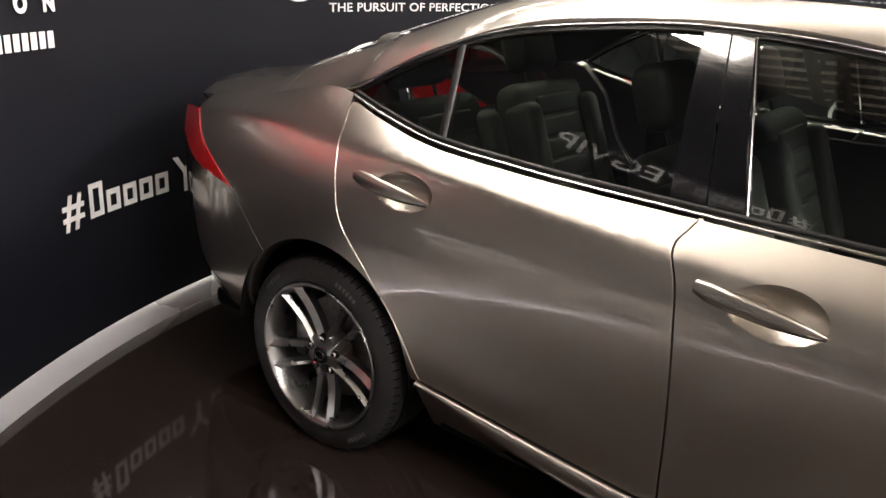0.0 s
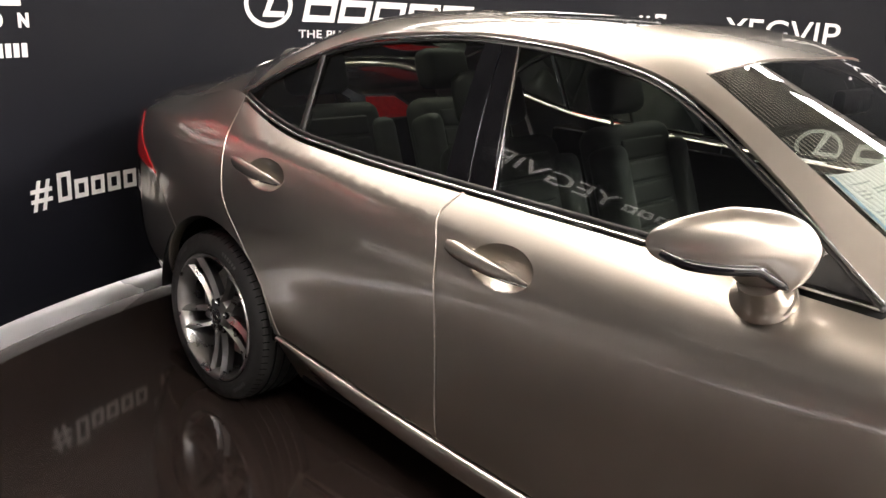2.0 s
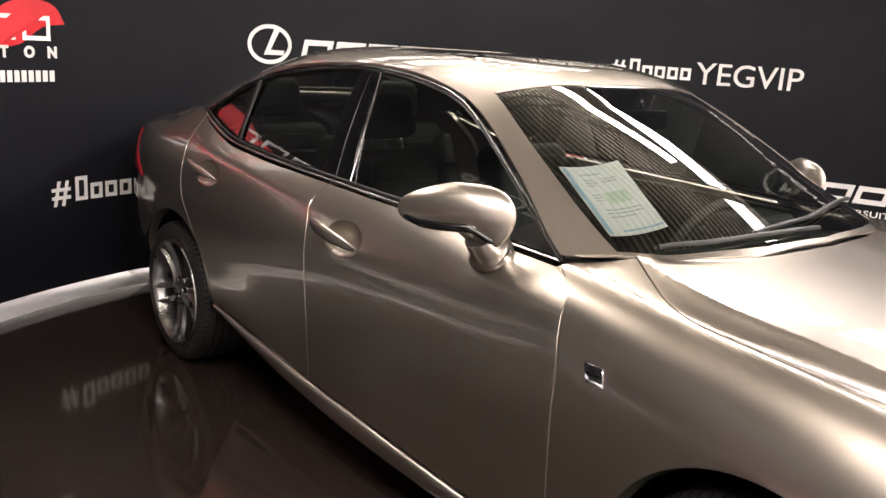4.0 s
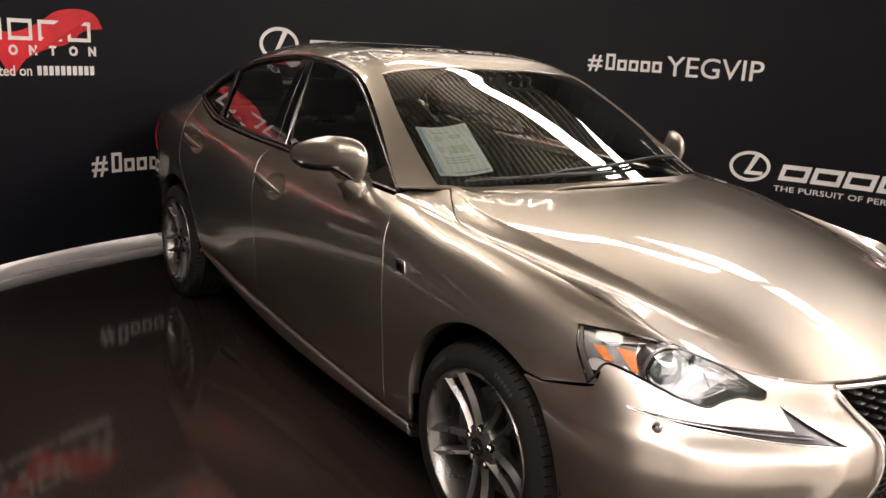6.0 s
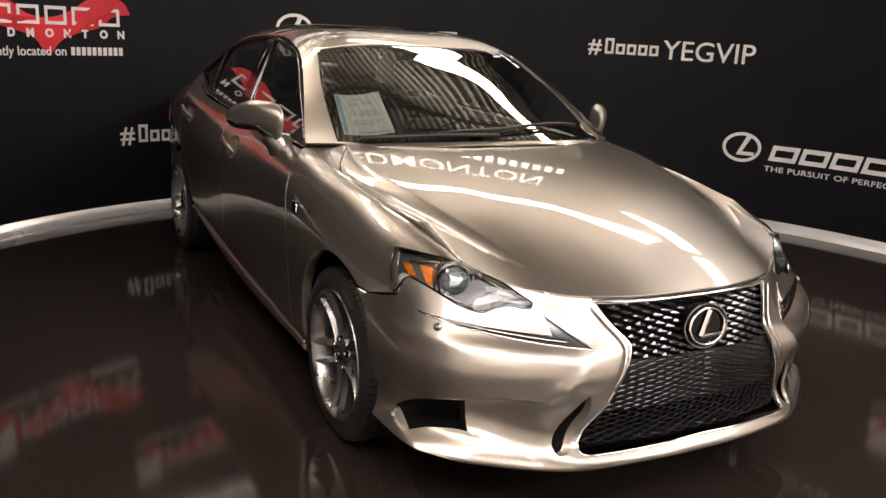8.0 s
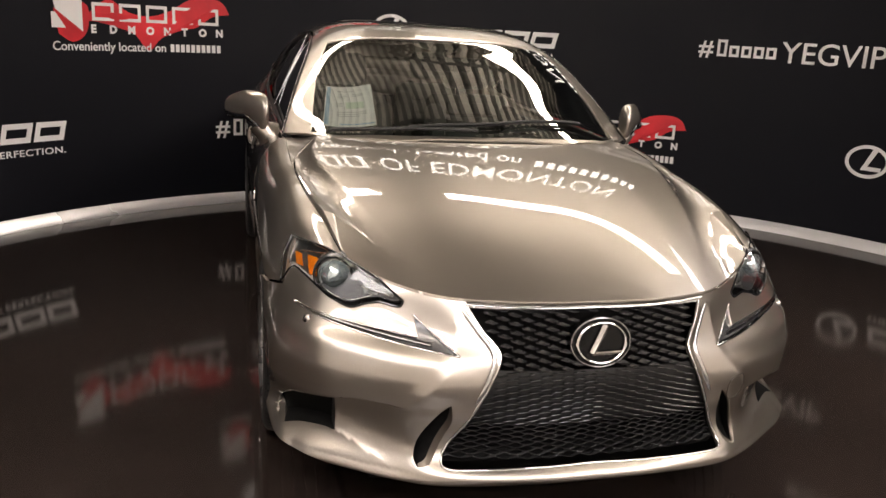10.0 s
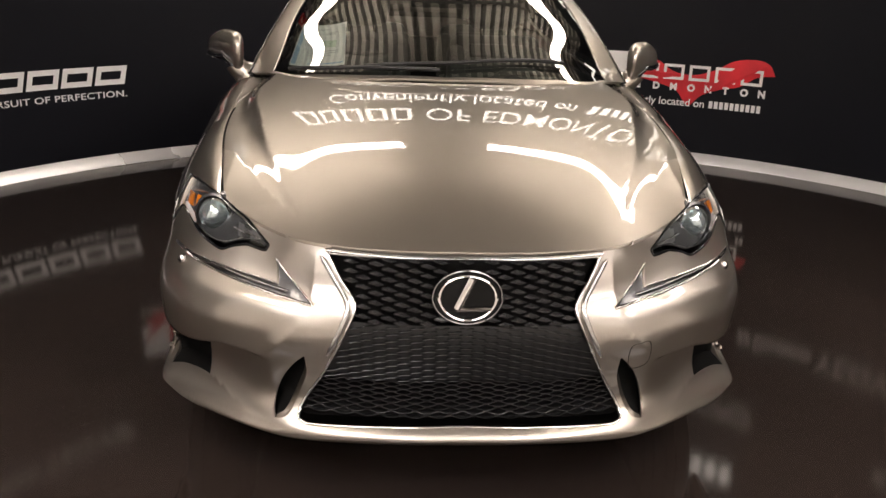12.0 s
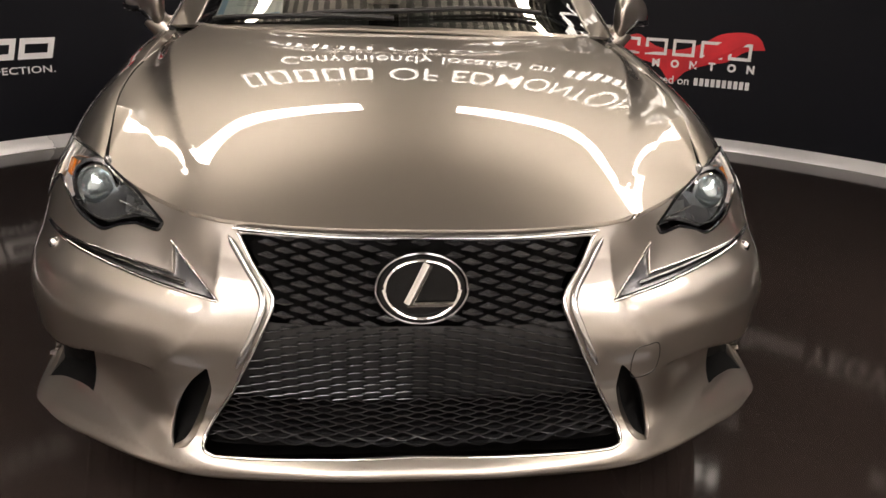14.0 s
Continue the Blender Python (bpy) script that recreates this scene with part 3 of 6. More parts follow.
# ---- the car: surfaces ----
XS = [-0.93, -0.7, -0.4, 0.0, 0.4, 1.08, 1.6, 2.2, 2.6, 3.0, 3.3]
RAILS = [  # (half width, height) along the car, from the sill up to the belt
    (spl(XS, [0.56, 0.70, 0.78, 0.80, 0.79, 0.79, 0.79, 0.80, 0.82, 0.82, 0.78]), spl(XS, [0.31, 0.29, 0.28, 0.24, 0.20, 0.185, 0.18, 0.18, 0.18, 0.18, 0.18])),
    (spl(XS, [0.64, 0.775, 0.85, 0.885, 0.876, 0.858, 0.854, 0.860, 0.880, 0.885, 0.84]), spl(XS, [0.45, 0.435, 0.43, 0.41, 0.371, 0.29, 0.255, 0.235, 0.25, 0.28, 0.28])),
    (spl(XS, [0.665, 0.795, 0.868, 0.893, 0.886, 0.880, 0.880, 0.888, 0.899, 0.893, 0.84]), spl(XS, [0.63, 0.62, 0.61, 0.60, 0.57, 0.53, 0.51, 0.50, 0.52, 0.52, 0.52])),
    (spl(XS, [0.665, 0.788, 0.862, 0.893, 0.890, 0.890, 0.893, 0.900, 0.904, 0.885, 0.81]), spl(XS, [0.79, 0.80, 0.78, 0.745, 0.70, 0.730, 0.735, 0.725, 0.72, 0.69, 0.66])),
]
BELT_X = [-0.93, -0.7, -0.4, -0.05, 0.1, 0.3, 0.6, 1.08, 1.6, 2.15]
BELT = (spl(BELT_X, [0.595, 0.645, 0.680, 0.715, 0.742, 0.763, 0.770, 0.773, 0.775, 0.772]),
        spl(BELT_X, [0.985, 1.035, 1.072, 1.125, 1.085, 1.040, 1.014, 0.997, 0.984, 0.966]))
HOODCUT_X = [2.15, 2.30, 2.46, 2.54, 2.70, 2.90, 3.10, 3.32]
HOODCUT = (spl(HOODCUT_X, [0.768, 0.771, 0.770, 0.767, 0.762, 0.744, 0.712, 0.676]),
           spl(HOODCUT_X, [0.968, 0.951, 0.929, 0.917, 0.900, 0.872, 0.835, 0.778]))
HOOD_CORNER = [(2.285, 0.652), (2.36, 0.694), (2.43, 0.732), (2.49, 0.752), (2.56, 0.757)]      # joint round the hood's rear corner


def catmull(c, i, t):
    n, k = c.shape[0], np.arange(c.shape[1])
    p0, p1, p2 = c[np.maximum(i - 1, 0), k], c[i, k], c[i + 1, k]
    p3 = c[np.minimum(i + 2, n - 1), k]
    p0, p3 = np.where(i == 0, 2 * p1 - p2, p0), np.where(i == n - 2, 2 * p2 - p1, p3)
    return p1 + 0.5 * t * (p2 - p0 + t * (2 * p0 - 5 * p1 + 4 * p2 - p3 + t * (3 * (p1 - p2) + p3 - p0)))


def loft(rails):
    """Surface over (x along the car, v from rail to rail)."""
    n = len(rails)

    def at(x, v):
        x, v = np.broadcast_arrays(np.asarray(x, float), np.asarray(v, float))
        ys, zs = np.array([r[0](x) for r in rails]), np.array([r[1](x) for r in rails])
        i = np.clip(np.floor(v).astype(int), 0, n - 2)
        return np.stack([x, catmull(ys, i, v - i), catmull(zs, i, v - i)], 1)
    return at


SHOULDER_Z = spl([-0.93, -0.7, -0.4, 0.0, 0.3, 0.6, 0.9, 1.05, 1.5, 2.0, 2.3], [0.955, 0.992, 1.008, 0.994, 0.983, 0.957, 0.926, 0.912, 0.884, 0.862, 0.85])      # crease under the windows


def side_loft(top, m, n):
    """Body side: lofted from the sill to the widest line (v 0 to 3), then one crowned shoulder up to the top rail (v 3 to 5)."""
    def at(x, v):
        x, v = np.broadcast_arrays(np.asarray(x, float), np.asarray(v, float))
        ys, zs = [r[0](x) for r in RAILS], [r[1](x) for r in RAILS]
        ys, zs = np.array(ys + [ys[2]]), np.array(zs + [2 * zs[3] - zs[2]])
        i = np.clip(np.floor(v).astype(int), 0, 2)
        y0, z0 = catmull(ys, i, v - i), catmull(zs, i, v - i)
        w = np.clip((v - 3) / 2, 0, 1.02)
        u = np.minimum(w if n == 1 else 1 - (1 - w) * np.abs(1 - w), 1.0 + 0.02 * (n == 1))
        yt, zt = top[0](x), top[1](x)
        y1 = yt + (ys[3] - yt) * np.sign(1 - u) * np.abs(1 - u ** m(x)) ** (1 / n)
        if n == 1:
            uk = (SHOULDER_Z(x) - zs[3]) / (zt - zs[3])
            yk = yt + (ys[3] - yt) * 0.64
            q = np.clip((u - uk) / (1 - uk), 0, 1.02)
            hard = np.where(u < uk, ys[3] - (ys[3] - yk) * (u / uk) ** 2, yk + (yt - yk) * q * (0.88 + 0.12 * q))
            y1 = y1 + (hard - y1) * np.clip((2.2 - x) / 1.0, 0, 1)
        return np.stack([x, np.where(v < 3, y0, y1), np.where(v < 3, z0, zs[3] + (zt - zs[3]) * u)], 1)
    return at


SIDE = side_loft(BELT, spl([-0.93, 0.0, 1.6, 2.2, 2.6], [2.6, 2.7, 2.7, 3.7, 3.7]), 1)
FENDER = side_loft(HOODCUT, spl([2.15, 2.4, 2.7, 3.0, 3.3], [3.1, 2.3, 1.3, 1.15, 1.05]), 2)
VS = 0.17                                   # domain scale of v


def on_side(s, rails_at):
    return lambda a, b: rails_at(a, b / VS) * np.array([1, s, 1])


def to_v(pts, rails_at):
    """(x, z) points to the domain of a loft."""
    v = np.linspace(0, 5, 121)
    out = []
    for x, z in pts:
        zz = rails_at(np.full(121, x), v)[:, 2]
        out.append((x, float(np.interp(z, np.maximum.accumulate(zz), v)) * VS))
    return out


def side_y(x, z, rails_at=None):
    r = rails_at or SIDE
    return float(r(np.array([x]), np.array([to_v([(x, z)], r)[0][1] / VS]))[0, 1])


# greenhouse: side glass plane and the shell over it
def glass_y(x, z):
    dz = np.asarray(z, float) - 0.98
    return 0.775 - 0.36 * dz - 0.32 * dz**2 - 0.10 * np.maximum(-np.asarray(x, float), 0)


def on_glass(s, off=0.0):
    return lambda a, b: np.stack([a, s * (glass_y(a, b) + off), b], 1)


EX = [-0.9, -0.4, -0.05, 0.2, 0.45, 0.8, 1.04, 1.35, 1.6, 1.9, 2.15, 2.45]
EDGE_Z = spl(EX, [0.992, 1.072, 1.125, 1.255, 1.345, 1.388, 1.394, 1.370, 1.312, 1.150, 0.975, 0.86])
CENTRE_Z = spl([-0.95, -0.85, -0.65, -0.5, -0.35, -0.2, 0.1, 0.35, 0.6, 1.0, 1.4, 1.55, 1.8, 2.1, 2.45, 2.6], [1.062, 1.082, 1.116, 1.152, 1.214, 1.278, 1.372, 1.430, 1.453, 1.461, 1.448, 1.424, 1.325, 1.190, 1.015, 0.93])
SHARP = spl([-0.9, -0.5, 0.0, 0.3, 1.0, 1.6, 1.9, 2.4], [4.5, 3.6, 3.4, 3.8, 4.5, 3.8, 3.0, 2.4])


def edge_y(x):
    x = np.asarray(x, float)
    return np.where(x < 0.02, BELT[0](x), glass_y(x, EDGE_Z(x)))


def shell(a, b):
    ye, ze = edge_y(a), EDGE_Z(a)
    return np.stack([a, b, ze + (CENTRE_Z(a) - ze) * (1 - np.minimum(np.abs(b) / ye, 1) ** SHARP(a))], 1)


HOOD_EDGE_Z = spl([0, 0.2, 0.36, 0.42, 0.52, 0.59, 0.674], [0.712, 0.712, 0.711, 0.712, 0.722, 0.740, 0.773])   # leading edge over the half width


HOOD_SLOPE = (0.11, 2.6)
CREASE_Y = spl([2.30, 2.50, 2.80, 2.90, 3.14, 3.39, 3.532, 3.60], [0.655, 0.690, 0.640, 0.617, 0.551, 0.460, 0.392, 0.356])      # hood crease over x
CREASE_DROP = spl([2.30, 2.6, 3.0, 3.3, 3.5, 3.6], [0.026, 0.024, 0.021, 0.014, 0.003, 0.0])


def hood_base(a, y, t):
    """Domed middle up to a sharp crease, then a hollow flank that rises to the cut line."""
    s0, p = HOOD_SLOPE
    mid = 1.026 - 0.314 * (s0 / 0.2326 * t + (1 - s0 / 0.2326) * t ** (p + 1)) - 0.005 * (1 - np.exp(-((a - 2.22) / 0.24) ** 2))
    yc, zc = CREASE_Y(a), mid - CREASE_DROP(a)
    yo, zo = np.maximum(HOODCUT[0](np.maximum(a, 2.5)), yc + 0.05), np.minimum(HOODCUT[1](a), mid)
    inner = mid - CREASE_DROP(a) * np.minimum(y / yc, 1.0) ** 2
    w = np.clip((y - yc) / (yo - yc), 0, 1.0)
    dip = 0.010 * np.sin(math.pi * w) * np.clip((a - 2.45) / 0.2, 0, 1) * np.clip((3.55 - a) / 0.2, 0, 1)
    return np.where(y < yc, inner, zo + (zc - zo) * (1 - w) ** 1.9 - dip)


def hood_at(a, b):
    """Hood, stretched to the curved leading edge."""
    y = np.abs(b)
    xe = hood_edge_x(np.minimum(y, 0.674))
    t = np.clip((a - 2.25) / (xe - 2.25), 0, 1.02)
    return np.stack([a, b, hood_base(a, y, t) + (HOOD_EDGE_Z(y) - hood_base(xe, y, 1.0)) * t**5], 1)


# nose: plan curves at several heights
NOSE_Z = [0.185, 0.21, 0.24, 0.28, 0.42, 0.535, 0.57, 0.60, 0.72, 0.80]
NOSE = [
    [(3.64, 0), (3.635, 0.2), (3.60, 0.42), (3.55, 0.55), (3.455, 0.69), (3.36, 0.795), (3.25, 0.845), (3.05, 0.86)],
    [(3.705, 0), (3.70, 0.2), (3.675, 0.42), (3.620, 0.55), (3.518, 0.70), (3.428, 0.815), (3.345, 0.872), (3.05, 0.890)],
    [(3.738, 0), (3.733, 0.2), (3.69, 0.42), (3.614, 0.55), (3.510, 0.70), (3.420, 0.812), (3.330, 0.872), (3.05, 0.895)],
    [(3.695, 0), (3.69, 0.2), (3.645, 0.42), (3.588, 0.55), (3.475, 0.69), (3.375, 0.785), (3.262, 0.858), (3.05, 0.895)],
    [(3.705, 0), (3.70, 0.2), (3.655, 0.42), (3.60, 0.55), (3.52, 0.69), (3.43, 0.79), (3.28, 0.872), (3.05, 0.900)],
    [(3.703, 0), (3.698, 0.2), (3.649, 0.412), (3.594, 0.548), (3.516, 0.686), (3.430, 0.788), (3.285, 0.869), (3.05, 0.899)],
    [(3.691, 0), (3.686, 0.2), (3.628, 0.404), (3.566, 0.544), (3.490, 0.677), (3.411, 0.781), (3.275, 0.861), (3.05, 0.895)],
    [(3.675, 0), (3.67, 0.2), (3.60, 0.40), (3.53, 0.54), (3.46, 0.67), (3.385, 0.775), (3.26, 0.850), (3.05, 0.890)],
    [(3.60, 0), (3.59, 0.2), (3.535, 0.39), (3.455, 0.52), (3.39, 0.63), (3.31, 0.735), (3.19, 0.820), (3.05, 0.868)],
    [(3.53, 0), (3.525, 0.2), (3.48, 0.37), (3.41, 0.49), (3.34, 0.61), (3.26, 0.705), (3.13, 0.785), (3.0, 0.83)],
]
NX = [spl(NOSE_Z, [r[k][0] for r in NOSE]) for k in range(8)]
NY = [spl(NOSE_Z, [r[k][1] for r in NOSE]) for k in range(8)]
NS = 0.15


def nose(s):
    def at(a, b):
        k = np.clip(np.asarray(a, float) / NS, -1, 7.5)
        xs, ys = np.array([q(b) for q in NX]), np.array([q(b) for q in NY])
        i = np.clip(np.floor(k).astype(int), 0, 6)
        t, c = k - i, np.arange(len(k))

        def mixed(m, odd):
            p1, p2 = m[i, c], m[i + 1, c]
            p0 = np.where(i == 0, (-m[1, c] if odd else m[1, c]), m[np.maximum(i - 1, 0), c])
            p3 = np.where(i == 6, 2 * p2 - p1, m[np.minimum(i + 2, 7), c])
            return p1 + 0.5 * t * (p2 - p0 + t * (2 * p0 - 5 * p1 + 4 * p2 - p3 + t * (3 * (p1 - p2) + p3 - p0)))
        return np.stack([mixed(xs, False), s * mixed(ys, True), np.asarray(b, float)], 1)
    return at


def to_nose(pts):
    """(half width, z) of the front view to the nose's domain."""
    k = np.linspace(0, 7, 281)
    f = nose(1)
    return [(float(np.interp(y, np.maximum.accumulate(f(k * NS, np.full(281, z))[:, 1]), k)) * NS, z) for y, z in pts]


def nose_pt(y, z, s=1, lift=0.0):
    q = to_nose([(y, z)])[0]
    p = nose(s)(np.array([q[0]]), np.array([q[1]]))[0]
    return p + np.array((lift, 0, 0))


RIDGE_Z, RIDGE_Y = [0.40, 0.444, 0.56, 0.585, 0.72], [0.545, 0.508, 0.408, 0.398, 0.386]


def spindle(y, z):
    """Edge that runs down beside the grille, past the tip of the daytime lamp and out to the duct: a flat band inside it, a quick fall outside."""
    y, z = np.asarray(y, float), np.asarray(z, float)
    d = y - np.interp(z, RIDGE_Z, RIDGE_Y)
    shape = np.where(d < 0, np.clip(1 + d / 0.11, 0, 1), np.exp(-d / 0.028))
    return 0.009 * shape * np.clip((z - 0.42) / 0.05, 0, 1) * np.clip((0.70 - z) / 0.05, 0, 1)


def cheek_relief(y, z):
    """Rounded ledge under the daytime lamp and the hollow below it."""
    y, z = np.asarray(y, float), np.asarray(z, float)
    across = np.clip((y - np.interp(z, RIDGE_Z, RIDGE_Y)) / 0.04, 0, 1) * np.clip((0.86 - y) / 0.08, 0, 1)
    return across * (0.006 * np.exp(-((z - 0.548 - 0.06 * (y - 0.4)) / 0.022) ** 2) - 0.004 * np.exp(-((z - 0.475) / 0.042) ** 2))


EDGE_Y = np.linspace(0, 0.674, 24)
EDGE_X = np.array([nose_pt(y, float(HOOD_EDGE_Z(y)))[0] + float(spindle(y, float(HOOD_EDGE_Z(y)))) for y in EDGE_Y])
hood_edge_x = spl(EDGE_Y, EDGE_X)


# ---- the car: panels ----
car = tagged(empty_at("car", pose(0, 0, 0, rz=-0.22)), "silver-bronze metallic sports sedan parked on the glossy booth floor", "car")


def arc(cx, cz, r, a0, a1, n=24):
    return [(cx + r * math.cos(radians(a)), cz + r * math.sin(radians(a))) for a in np.linspace(a0, a1, n)]


DLO_TOP = curve([(0.0, 1.128), (0.2, 1.238), (0.45, 1.326), (0.8, 1.370), (1.04, 1.376), (1.35, 1.352), (1.6, 1.293), (1.9, 1.130), (2.145, 0.972)], 6)
DLO_LOW = [(x, float(BELT[1](x)) + 0.008) for x in np.linspace(2.145, 0.0, 50)]
FRONT_GAP = curve([(2.262, 0.235), (2.265, 0.55), (2.268, 0.66), (2.268, 0.78), (2.245, 0.90), (2.205, 0.945), (2.152, 0.966)], 6)       # door to fender
MID_GAP = curve([(1.115, 0.285), (1.115, 0.50), (1.108, 0.70), (1.090, 0.84), (1.058, 0.925), (1.075, 0.965), (1.095, 0.996)], 5)          # front to rear door
REAR_GAP = curve([(0.40, 0.371), (0.33, 0.50), (0.20, 0.66), (0.10, 0.78), (0.06, 0.90), (0.035, 1.0), (-0.01, 1.118)], 5)


def shift(pts, dx, dz=0.0):
    return [(x + dx, z + dz) for x, z in pts]


SILL_W = spl([0.38, 0.7, 1.2, 2.4], [0.35, 0.75, 1.0, 0.62])


def side_panels(s):
    sd, fd = on_side(s, SIDE), on_side(s, FENDER)
    g = 0.003
    # front door
    sill = lambda x0, x1: [(x, float(RAILS[1][1](x)) + 0.004) for x in np.linspace(x0, x1, 20)]
    belt = lambda x0, x1: [(x, float(BELT[1](x)) - 0.012) for x in np.linspace(x0, x1, 20)]
    fd_out = chain(sill(1.115 + g, 2.262 - g), shift(FRONT_GAP, -g)[1:-1], belt(2.15 - g, 1.095 + g), shift(MID_GAP, g)[::-1][1:-1])
    fdoor = panel("front_door", sd, to_v(fd_out, SIDE), PAINT, car, [to_v(oval(1.305, 0.848, 0.103, 0.056), SIDE)], 0.022, label="silver front door panel",
                  lines=[to_v([(x, float(SHOULDER_Z(x))) for x in np.linspace(1.09, 1.95, 40)], SIDE)])
    rd_out = chain(sill(0.40 + g, 1.115 - g), shift(MID_GAP, -g)[1:-1], belt(1.095 - g, 0.02), shift(REAR_GAP, g)[::-1][1:-1])
    rdoor = panel("rear_door", sd, to_v(rd_out, SIDE), PAINT, car, [to_v(oval(0.308, 0.905, 0.098, 0.052), SIDE)], 0.022, label="silver rear door panel",
                  lines=[to_v([(x, float(SHOULDER_Z(x))) for x in np.linspace(0.07, 1.04, 44)], SIDE)])
    for door, cx, cz, rx, rz in ((fdoor, 1.305, 0.848, 0.103, 0.056), (rdoor, 0.308, 0.905, 0.098, 0.052)):
        def cup(a, b, cx=cx, cz=cz, rx=rx, rz=rz):
            p = sd(a, b)
            d = ((a - cx) / rx) ** 2 + ((p[:, 2] - cz) / rz) ** 2
            p[:, 1] -= s * 0.034 * np.clip(1 - d, 0, 1) ** 0.75
            return p
        panel("handle_cup", cup, to_v(oval(cx, cz, rx + 0.001, rz + 0.001), SIDE), PAINT, door, h=0.005, fold=0)
        x0, x1 = cx - rx * 1.66, cx + rx * 1.01
        z0, z1 = cz + 0.022, cz - 0.012
        k = np.linspace(0, 1, 13)
        xs, zs = x0 + (x1 - x0) * k, z0 + (z1 - z0) * k
        stand = 0.006 + 0.022 * np.sin(math.pi * np.clip(0.10 + 0.84 * k, 0, 1)) ** 0.6
        pts = [(x, s * (side_y(x, z) + d), z) for x, z, d in zip(xs, zs, stand)]
        wide = [0.015, 0.0205, 0.0225, 0.023, 0.023, 0.0225, 0.022, 0.021, 0.0195, 0.0175, 0.0145, 0.010, 0.003]
        tube("door_handle", pts, wide, PAINT, door, "silver pull handle", 14, 0.55, up=(0, s, 0))
        tube("lock_cover", [(p[0], p[1] - s * 0.001, p[2]) for p in pts[1:4]], [w + 0.0012 for w in (0.0204, 0.0224, 0.0229)], PAINT, door, "silver lock cover", 14, 0.56, up=(0, s, 0))
        tube("handle_trim", [(p[0], p[1] + s * 0.006, p[2] - w * 0.62) for p, w in zip(pts[4:], wide[4:])], 0.0028, CHROME, door, "chrome handle edge", 6)
    # quarter panel with wheel arch, up to the belt
    arch = arc(0.0, 0.335, 0.362, 6, 131, 34)
    arch_back = arc(0.0, 0.335, 0.362, 132, 174, 14)
    joint = curve([(-0.242, 0.606), (-0.335, 0.695), (-0.437, 0.775)], 5)                       # bumper to quarter panel
    lamp_up = curve([(-0.437, 0.779), (-0.54, 0.838), (-0.65, 0.897), (-0.705, 0.945), (-0.745, 0.972)], 5)
    lamp_low = curve([(-0.92, 0.862), (-0.70, 0.812), (-0.437, 0.775)], 5)
    q_out = chain([(0.36, 0.372)], arch, shift(joint, g), shift(lamp_up, g), [(x, float(BELT[1](x)) - 0.001) for x in np.linspace(-0.752, -0.03, 14)], shift(REAR_GAP, -g)[::-1])
    panel("quarter_panel", sd, to_v(q_out, SIDE), PAINT, car, h=0.022, fold=0.025, label="silver rear quarter panel",
          lines=[to_v([(x, float(SHOULDER_Z(x))) for x in np.linspace(-0.70, 0.02, 34)], SIDE)])
    rb_out = chain(arch_back, [(-0.40, 0.34), (-0.43, 0.30), (-0.62, 0.30), (-0.92, 0.315)], shift(lamp_low, 0, -g), shift(joint, -g)[::-1])
    panel("rear_bumper_side", sd, to_v(rb_out, SIDE), PAINT, car, h=0.03)
    tl_out = chain(lamp_up, [(-0.92, 0.955)], lamp_low)
    panel("tail_lamp", sd, to_v(tl_out, SIDE), TAIL_RED, car, h=0.02, label="red tail lamp lens", lift=0.004)
    # front fender
    arch = arc(2.8, 0.335, 0.362, 176, 57, 36)
    f_low = chain([(2.268, 0.238)], [(2.35, 0.24), (2.435, 0.25)], arch, [(3.06, 0.632), (3.208, 0.668)], curve([(3.208, 0.668), (3.15, 0.73), (3.107, 0.788)], 4))
    f_dom = chain(to_v(f_low, FENDER), to_v([(3.2, 0.790)], FENDER), [(x, 4.994 * VS) for x in np.linspace(3.315, 2.165, 60)], to_v(shift(FRONT_GAP, g)[::-1][1:], FENDER))
    fender = panel("front_fender", fd, f_dom, PAINT, car, h=0.022, fold=0.02, label="silver front fender")
    # arch lips and liners
    for cx, a0, a1 in ((0.0, 4, 168), (2.8, 178, 12)):
        rl = FENDER if cx > 1 else SIDE
        pts = []
        for x, z in arc(cx, 0.335, 0.366, a0, a1, 40):
            pts.append((x, s * (side_y(x, z, rl) - 0.004), z))
        inner = [(cx + (x - cx) * 0.955, y - s * 0.030, 0.335 + (z - 0.335) * 0.955) for x, y, z in pts]
        bm = bmesh.new()
        rows = [[bm.verts.new(np.array(p) + (np.array(q) - np.array(p)) * k / 4 + np.array((0, s * 0.004 * math.sin(math.pi * k / 4), 0))) for k in range(5)] for p, q in zip(pts, inner)]
        for q0, q1 in zip(rows, rows[1:]):
            for k in range(4):
                bm.faces.new((q0[k], q0[k + 1], q1[k + 1], q1[k]))
        bmesh.ops.solidify(bm, geom=bm.faces[:], thickness=0.003)
        bmesh.ops.recalc_face_normals(bm, faces=bm.faces)
        smooth(part("arch_lip", bm, PAINT, car, "inward-turned silver arch lip"), 50)
        bm = bmesh.new()
        ring = [[bm.verts.new((x, s * y, z)) for y in (0.50, 0.885)] for x, z in arc(cx, 0.335, 0.37, 2, 180, 30)]
        for q0, q1 in zip(ring, ring[1:]):
            bm.faces.new((q0[0], q0[1], q1[1], q1[0]))
        back = [bm.verts.new(v[0].co) for v in ring]
        bm.faces.new(back)
        smooth(part("wheel_liner", bm, DARK, car, "black wheel-arch liner"), 40)
